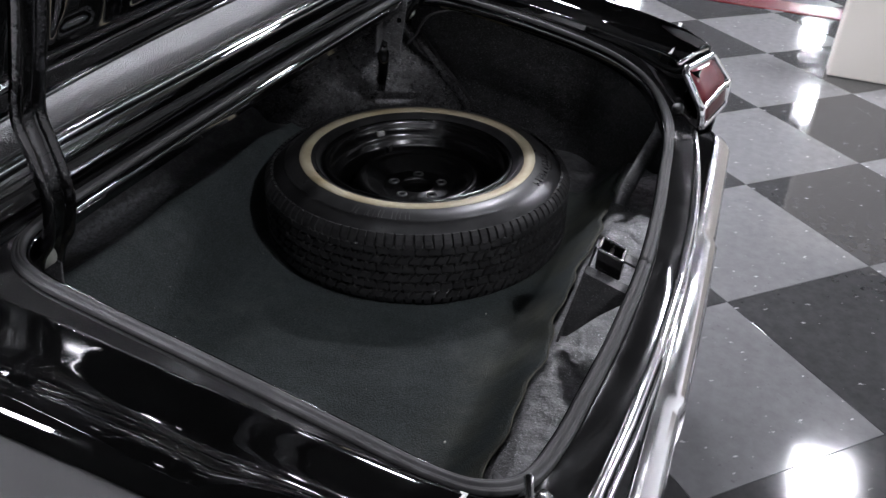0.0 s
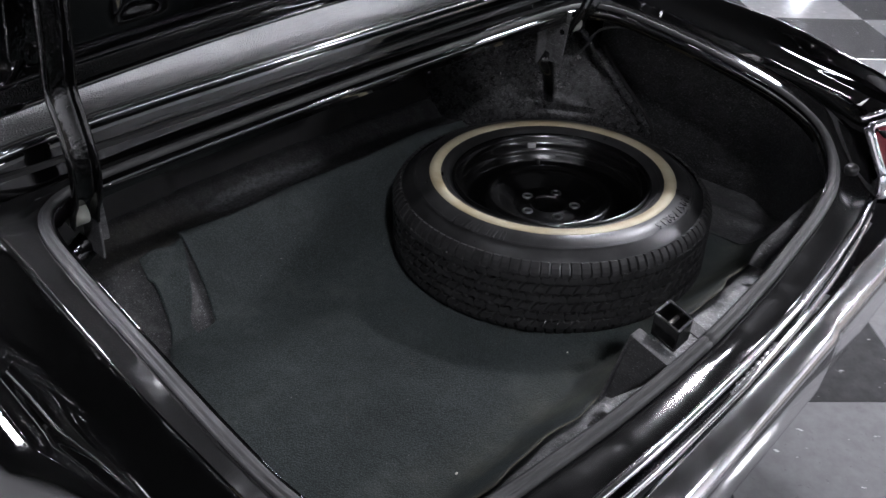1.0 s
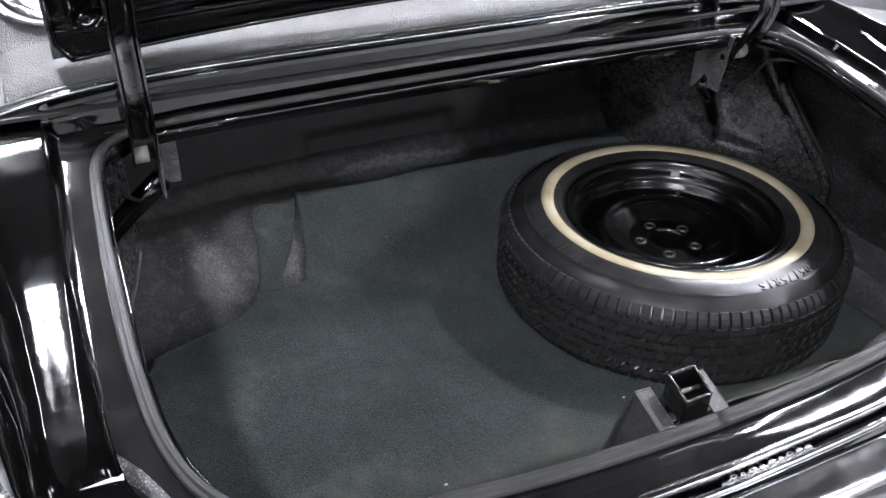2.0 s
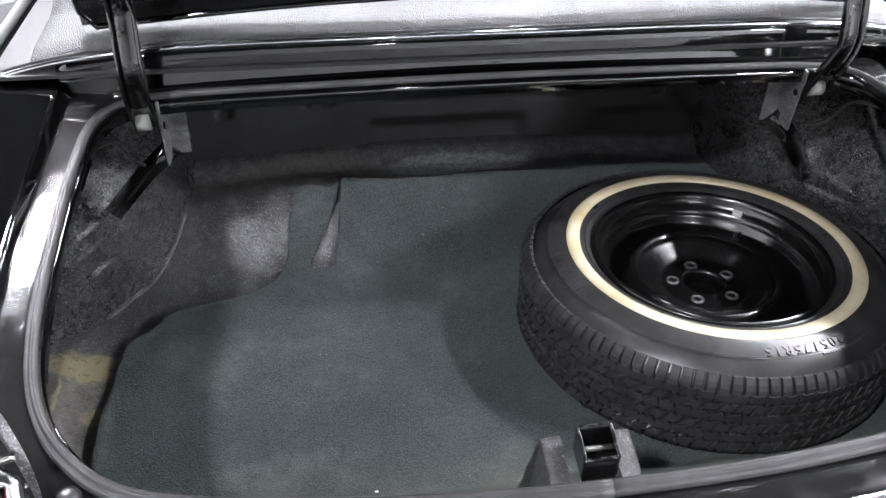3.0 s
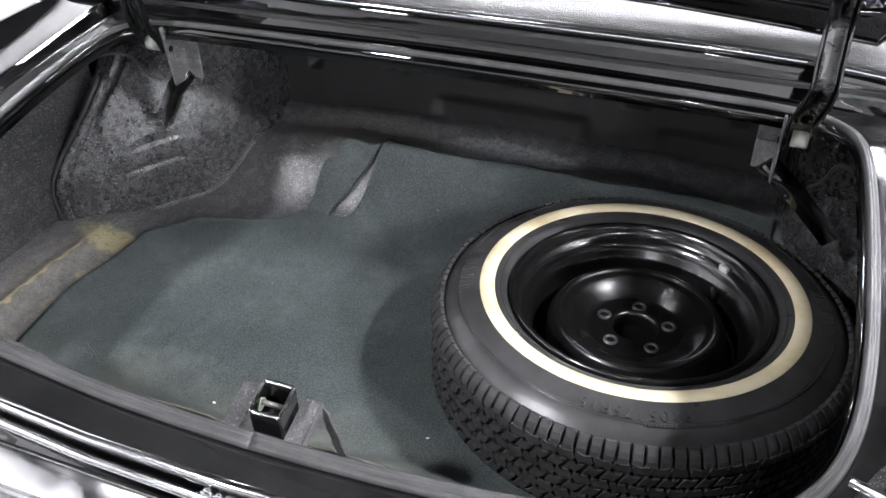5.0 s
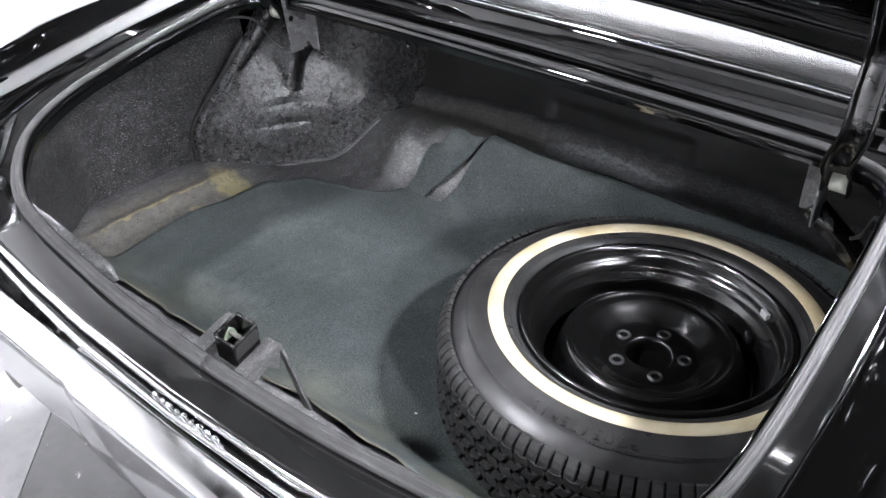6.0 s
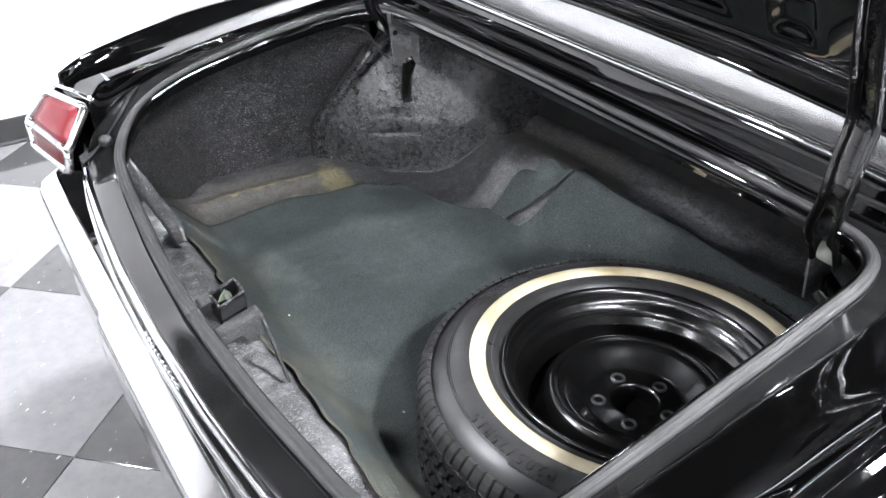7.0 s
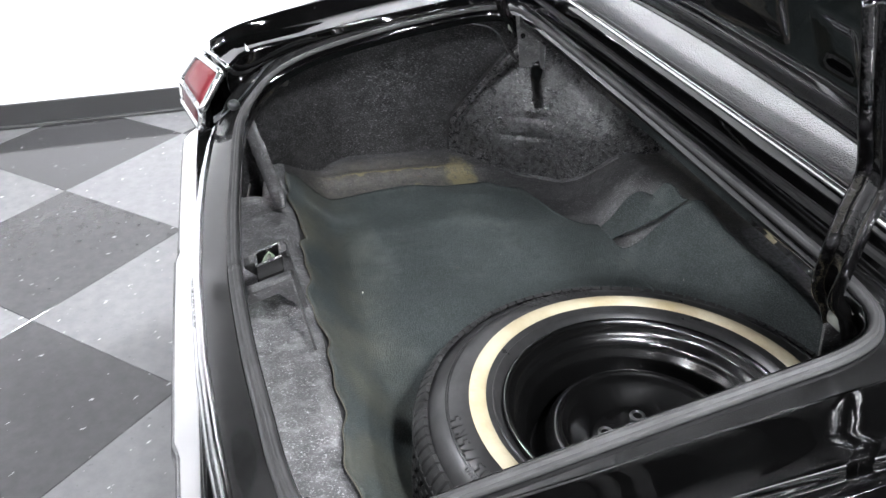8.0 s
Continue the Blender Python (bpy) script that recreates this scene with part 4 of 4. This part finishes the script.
def build_running_gear(car):
    for x in (-.78, .80):
        for y in (1.05, 4.0):
            v, f = lathe([(.10, -.09), (.20, -.10), (.25, -.105), (.31, -.09), (.335, -.06), (.335, .06), (.31, .09), (.25, .105), (.20, .10), (.10, .09)], 48)
            ob = mesh_part("road_wheel", v, f, TYRE, car, "black road tyre on the floor")
            ob.matrix_basis = pose(x, y, .335, 0, 90, 0)
    bm = bmesh.new()
    box(bm, (XC, 2.9, .32), (1.40, 3.4, .14), bevel=.04)
    part("underbody", bm, DARK, car)


def build_far_side():
    bm = bmesh.new()
    box(bm, (3.52, -2.06, .53), (.14, 2.95, 1.06), bevel=.01)
    tagged(part("partition_wall", bm, CREAM, None), "low cream painted partition wall in the showroom", "wall", kind="structure")
    bm = bmesh.new()
    box(bm, (4.70, 1.2, .003), (.24, 4.6, .006))
    tagged(part("floor_stripe", bm, RED, None), "dull red stripe painted on the showroom floor", "floor stripe", kind="structure")


# ---------------------------------------------------------------- spare wheel
WHEEL_AT = (.395, .4825)


def build_wheel():
    wheel = thing("spare_wheel")
    tagged(wheel, "whitewall spare tyre on black steel rim lying on the mat", "wheel")
    side = [(.212, .190), (.222, .204), (.236, .213), (.262, .216), (.285, .211), (.305, .200), (.322, .184), (.333, .170), (.3385, .160)]
    low = [(r, .206 - h) for r, h in side]
    prof = side + [(.3385, .125), (.3385, .08), (.3385, .046)] + low[::-1]
    v, f = lathe(prof, 128)
    tyre = mesh_part("tyre", v, f, TYRE, wheel, "black tyre with block tread and raised lettering")
    v, f = lathe([(.2392, .2132), (.2410, .2158), (.2515, .2178), (.2622, .2178), (.2642, .2156)], 128)
    mesh_part("whitewall_band", v, f, WHITEWALL, tyre, "yellowed white sidewall band")
    for r, h in ((.2290, .2098), (.2980, .2055), (.2950, .2068)):
        v, f = lathe([(r - .0012, h), (r, h + .0012), (r + .0012, h - .0002)], 128)
        mesh_part("sidewall_rib", v, f, TYRE, tyre)
    # tread blocks
    verts, faces = [], []

    def block(corners):
        k = len(corners)
        b = len(verts)
        for rr, inset in ((.3375, 0.0), (.3440, 0.03), (.3452, 0.08)):
            ca = sum(c[0] for c in corners) / k
            ch = sum(c[1] for c in corners) / k
            for a, h in corners:
                a2, h2 = a + (ca - a) * inset, h + (ch - h) * inset
                verts.append((rr * math.cos(a2), rr * math.sin(a2), h2))
        for t in range(2):
            for q in range(k):
                faces.append((b + t * k + q, b + t * k + (q + 1) % k, b + (t + 1) * k + (q + 1) % k, b + (t + 1) * k + q))
        faces.append(tuple(b + 2 * k + q for q in range(k)))
    n = 84
    da = 2 * math.pi / n
    for r in range(6):
        h0, z = .0475 + .0222 * r, .0106
        for i in range(n):
            a0 = (i + (0.5 if r % 2 else 0)) * da + random.uniform(-.03, .03) * da
            w, sk = .455 * da, (.30 if r % 2 else -.30) * da
            block([(a0 - w + sk * .4, h0 - z * .9), (a0 - w * .1 + sk * .4, h0 - z * .62), (a0 + w * .55 + sk * .5, h0 - z * 1.0), (a0 + w + sk * .3, h0 - z * .15),
                   (a0 + w - sk * .4, h0 + z * .9), (a0 + w * .1 - sk * .4, h0 + z * .62), (a0 - w * .55 - sk * .5, h0 + z * 1.0), (a0 - w - sk * .3, h0 + z * .15)])
    tagged(mesh_part("tread", verts, faces, TREAD, tyre, "block tread", smooth=False), kind="stuff")
    # shoulder lugs
    verts, faces = [], []
    for i in range(112):
        a0 = i * 2 * math.pi / 112
        for top in (1, -1):
            b = len(verts)
            for r, h in ((.3440, .166), (.3418, .1745), (.3368, .1830), (.3290, .1912)):
                z = h if top > 0 else .206 - h
                for s in (-.36, .36):
                    aa = a0 + s * 2 * math.pi / 112
                    verts.append((r * math.cos(aa), r * math.sin(aa), z))
                for s in (-.42, .42):
                    aa = a0 + s * 2 * math.pi / 112
                    verts.append(((r - .006) * math.cos(aa), (r - .006) * math.sin(aa), z - .002 * top))
            for q in range(3):
                o, p = b + 4 * q, b + 4 * q + 4
                faces += [(o, o + 1, p + 1, p), (o + 2, o, p, p + 2), (o + 1, o + 3, p + 3, p + 1)]
            faces += [(b, b + 2, b + 3, b + 1), (b + 12, b + 13, b + 15, b + 14)]
    tagged(mesh_part("shoulder_lug", verts, faces, TREAD, tyre, smooth=False), kind="stuff")
    # raised size marking and plain maker's bars
    def letter(text, size):
        cu = bpy.data.curves.new("marking", "FONT")
        cu.body, cu.size, cu.extrude, cu.align_x, cu.align_y = text, size, .0016, "CENTER", "CENTER"
        tmp = bpy.data.objects.new("marking", cu)
        me = bpy.data.meshes.new_from_object(tmp)
        bpy.data.objects.remove(tmp)
        return me
    text = "P205/75R15"
    for k, ch in enumerate(text):
        ang = radians(-82) + (k - (len(text) - 1) / 2) * -.056
        me = letter(ch, .025)
        me.materials.append(TYRE)
        ob = new("marking", me)
        ob.parent = tyre
        r = .286
        ob.matrix_basis = Matrix.Translation((r * math.cos(ang), r * math.sin(ang), .2105)) @ Matrix.Rotation(ang - math.pi / 2, 4, "Z") @ Matrix.Rotation(radians(-14), 4, "X")
    bm = bmesh.new()
    for mid_a in (188, 8):
        for k in range(5):
            ang = radians(mid_a + (k - 2) * 5.4)
            r = .287
            t = Matrix.Rotation(ang, 3, "Z") @ Matrix.Rotation(radians(15), 3, "Y")
            for off in (-.008, 0, .008)[:2 + k % 2]:
                box(bm, (r * math.cos(ang) - off * math.sin(ang), r * math.sin(ang) + off * math.cos(ang), .2106), (.022, .003, .0022), turn=t)
    for k in range(26):
        ang = radians(-66 + k * .95 - 26 * .5)
        box(bm, (.2995 * math.cos(ang), .2995 * math.sin(ang), .2048), (.006, .0026, .0022), turn=Matrix.Rotation(ang, 3, "Z") @ Matrix.Rotation(radians(24), 3, "Y"))
    tagged(part("raised_lettering", bm, TYRE, tyre), kind="stuff")
    # rim
    rim = thing("rim")
    rim.parent = wheel
    tagged(rim, "glossy black steel rim")
    barrel = [(.2145, .196), (.2150, .203), (.2115, .207), (.2070, .205), (.2035, .196), (.2020, .186), (.1965, .180), (.1900, .176), (.1870, .166),
              (.1855, .158), (.1790, .152), (.1770, .140), (.1745, .118), (.1690, .108), (.1675, .096), (.166, .075)]
    v, f = lathe(barrel, 96)
    mesh_part("barrel", v, f, RIM, rim)
    disc = [(.170, .095), (.165, .091), (.159, .098), (.153, .116), (.147, .136), (.142, .149), (.136, .1565), (.131, .1580), (.1275, .1562), (.1255, .1535), (.1225, .1525),
            (.117, .1515), (.111, .1480), (.103, .1415), (.094, .1345), (.086, .1290), (.081, .1258), (.0785, .1246), (.075, .1246), (.072, .1255),
            (.048, .1255), (.043, .1285), (.039, .1285), (.036, .1220), (.035, .100)]
    v, f = lathe(disc, 96)
    mesh_part("disc", v, f, RIM, rim)
    for k in range(5):
        ang = radians(92 + 72 * k)
        c = (.0572 * math.cos(ang), .0572 * math.sin(ang), .125)
        v, f = lathe([(.0125, .0), (.0115, .003), (.0095, .0042), (.0080, .0030), (.0072, -.004)], 20, c)
        mesh_part("lug_seat", v, f, LUG, rim)
        # Near-black disc, the lug hole's shade put into its colour.
        v, f = lathe([(.0001, .0012), (.0073, .0012)], 16, c)
        mesh_part("lug_hole_shade", v, f, DARK, rim)
    # Near-black disc closes the bore, coloured as the shade within it.
    v, f = lathe([(.0001, .100), (.0355, .100)], 32)
    mesh_part("centre_bore_shade", v, f, DARK, rim)
    # balance weights
    for ang, s in ((50, .018),):
        bm = bmesh.new()
        a = radians(ang)
        box(bm, (.193 * math.cos(a), .193 * math.sin(a), .182), (.008, s, .012), turn=Matrix.Rotation(a, 3, "Z"), bevel=.001)
        part("balance_weight", bm, TAG, rim, "grey balance weight")
    bm = bmesh.new()
    a = radians(46)
    rod(bm, (.172 * math.cos(a), .172 * math.sin(a), .12), (.160 * math.cos(a), .160 * math.sin(a), .158), .005, 12, .0035)
    part("valve_stem", bm, BLACK_RUBBER, rim, smooth=True)
    wheel.matrix_basis = pose(WHEEL_AT[0], WHEEL_AT[1], FLOOR + .002, -2.2, 0, 0) @ Matrix.Diagonal((1, 1, .925, 1))


# ---------------------------------------------------------------- mat and crumbs
def mat_z(x, y, lift=0.0):
    return pan_height(x, y) + .006 + lift


def build_mat():
    verts, faces = [], []

    def add(fn, nu, nv):
        v, f = grid(fn, nu, nv)
        b = len(verts)
        verts.extend(v)
        faces.extend([tuple(i + b for i in q) for q in f])

    def left(y):
        return table(y, (.06, -.62), (.09, -.66), (.14, -.685), (.25, -.69), (.50, -.692), (.57, -.68), (.61, -.625), (.645, -.615), (.68, -.53), (.705, -.445), (.735, -.415),
                     (.772, -.40), (.774, -.292), (.82, -.272), (.88, -.262), (.93, -.256), (.95, -.245))

    def main(a, b):
        y = .060 + .880 * b
        x = left(y) + (.71 - .11 * step(.70, .85, y) - left(y)) * a
        y += (.006 * math.sin(x * 13) + .005 * math.sin(x * 31 + 1) + .003 * math.sin(x * 67)) * (1 - b) ** 14 + .008 * math.sin(x * 17) * b ** 12
        curl = .005 * (1 - b) ** 30 * (1 + math.sin(x * 21)) + .012 * math.exp(-a / .01) * (.4 + .6 * math.sin(y * 23))
        wave = .006 * noise.noise(Vector((x * 4.5, y * 3.5, 2))) + .003 * math.exp(-((x + .47 - .1 * y) / .05) ** 2) + .003 * noise.noise(Vector((x * 14, y * 9, 5)))
        wave += .0015 * noise.noise(Vector((x * 40, y * 22, 6)))
        return (x, y, mat_z(x, y) + curl + wave + .004)
    add(main, 150, 128)

    def flap(a, b):
        y = .772 + .142 * b
        x0, x1 = table(b, (0, -.392), (.12, -.378), (.4, -.370), (1, -.358)), table(b, (0, -.334), (.10, -.336), (.22, -.330), (.40, -.305), (.6, -.288), (.8, -.272), (1, -.262))
        x = x0 + (x1 - x0) * a
        crumple = .010 * noise.noise(Vector((x * 26, y * 20, 9))) * step(0, .3, b)
        return (x, y, mat_z(x, y, .0045 + .052 * math.exp(-a / .26) * math.sin(math.pi * min(1, b * 1.3)) + .012 * b + crumple))
    add(flap, 24, 30)
    ob = mesh_part("trunk_mat", verts, faces, MAT, None, thick=0.004)
    rim = [Vector(main(k / 149, 0)) + Vector((0, -.0008, .001)) for k in range(150)]
    v, f = sweep(rim, disc_profile(.0013, 6))
    mesh_part("cut_edge", v, f, FRAY, ob, "pale frayed cut edge")
    tagged(ob, "dark green-grey trunk mat with a cut flap on the trunk floor", "mat")


def build_crumbs():
    for x, y, s in ((-.386, .265, .0045), (-.246, .322, .004), (-.25, .17, .003), (.02, .30, .0035), (.12, .22, .003), (-.10, .42, .0028)):
        bm = bmesh.new()
        bmesh.ops.create_icosphere(bm, subdivisions=1, radius=s)
        for v in bm.verts:
            v.co = Vector((v.co.x * random.uniform(.8, 1.5), v.co.y * random.uniform(.5, .9), v.co.z * .5))
        ob = part("crumb", bm, CRUMB, None)
        ob.location = (x, y, mat_z(x, y) + .0035)
        tagged(ob, "small pale crumb lying on the trunk mat", "crumb", "crumbs on the mat")


# ---------------------------------------------------------------- build all
floor = build_room()
build_lamps()
car = thing("car")
tagged(car, "glossy black classic car with its trunk open and chrome trim", "car")
build_opening(car)
build_roof(car)
for side in (-1, 1):
    build_quarter(car, side)
    build_tail_light(car, side)
build_rear(car)
build_interior(car)
build_latch(car)
build_lid(car)
build_running_gear(car)
build_far_side()
build_wheel()
build_mat()
build_crumbs()


# ---------------------------------------------------------------- floor tiles, last
def build_tiles(floor):
    s, g = 0.6046, 0.0008
    h = s / 2 - g
    protos = []
    for name, mat in (("light", TILE_LIGHT), ("dark", TILE_DARK)):
        bm = bmesh.new()
        box(bm, (0, 0, -.005), (2 * h, 2 * h, .01))
        top = [e for e in bm.edges if all(v.co.z > -.001 for v in e.verts)]
        bmesh.ops.bevel(bm, geom=top, offset=.0008, segments=1, affect="EDGES")
        me = bpy.data.meshes.new("tile_" + name)
        bm.to_mesh(me)
        bm.free()
        me.materials.append(mat)
        protos.append(me)
    turn = Matrix.Rotation(radians(45), 4, "Z")
    d = s / math.sqrt(2)
    spots = []
    for i in range(-14, 46):
        for j in range(-17, 24):
            if (i + j) % 2:
                x, y = 1.095 + d * i, -.280 + d * j
                if ROOM["x0"] - .4 < x < ROOM["x1"] + .4 and ROOM["y0"] - .4 < y < ROOM["y1"] + .4:
                    spots.append((abs(x) * .8 + abs(y + 1), x, y, i % 2))
    spots.sort()
    for _, x, y, odd in spots[:290]:
        ob = new("tile", protos[0 if odd else 1])
        ob.parent = floor
        ob.matrix_basis = Matrix.Translation((x, y, 0)) @ turn
    for odd, mat in ((1, TILE_LIGHT), (0, TILE_DARK)):
        verts, faces = [], []
        for _, x, y, o in spots[290:]:
            if o == odd:
                b = len(verts)
                verts += [(x + k * (d - g * 1.4), y, 0) for k in (-1, 1)] + [(x, y + k * (d - g * 1.4), 0) for k in (-1, 1)]
                faces.append((b, b + 2, b + 1, b + 3))
        ob = mesh_part("far_tiles", verts, faces, mat, floor, smooth=False)
        tagged(ob, kind="stuff")


build_tiles(floor)
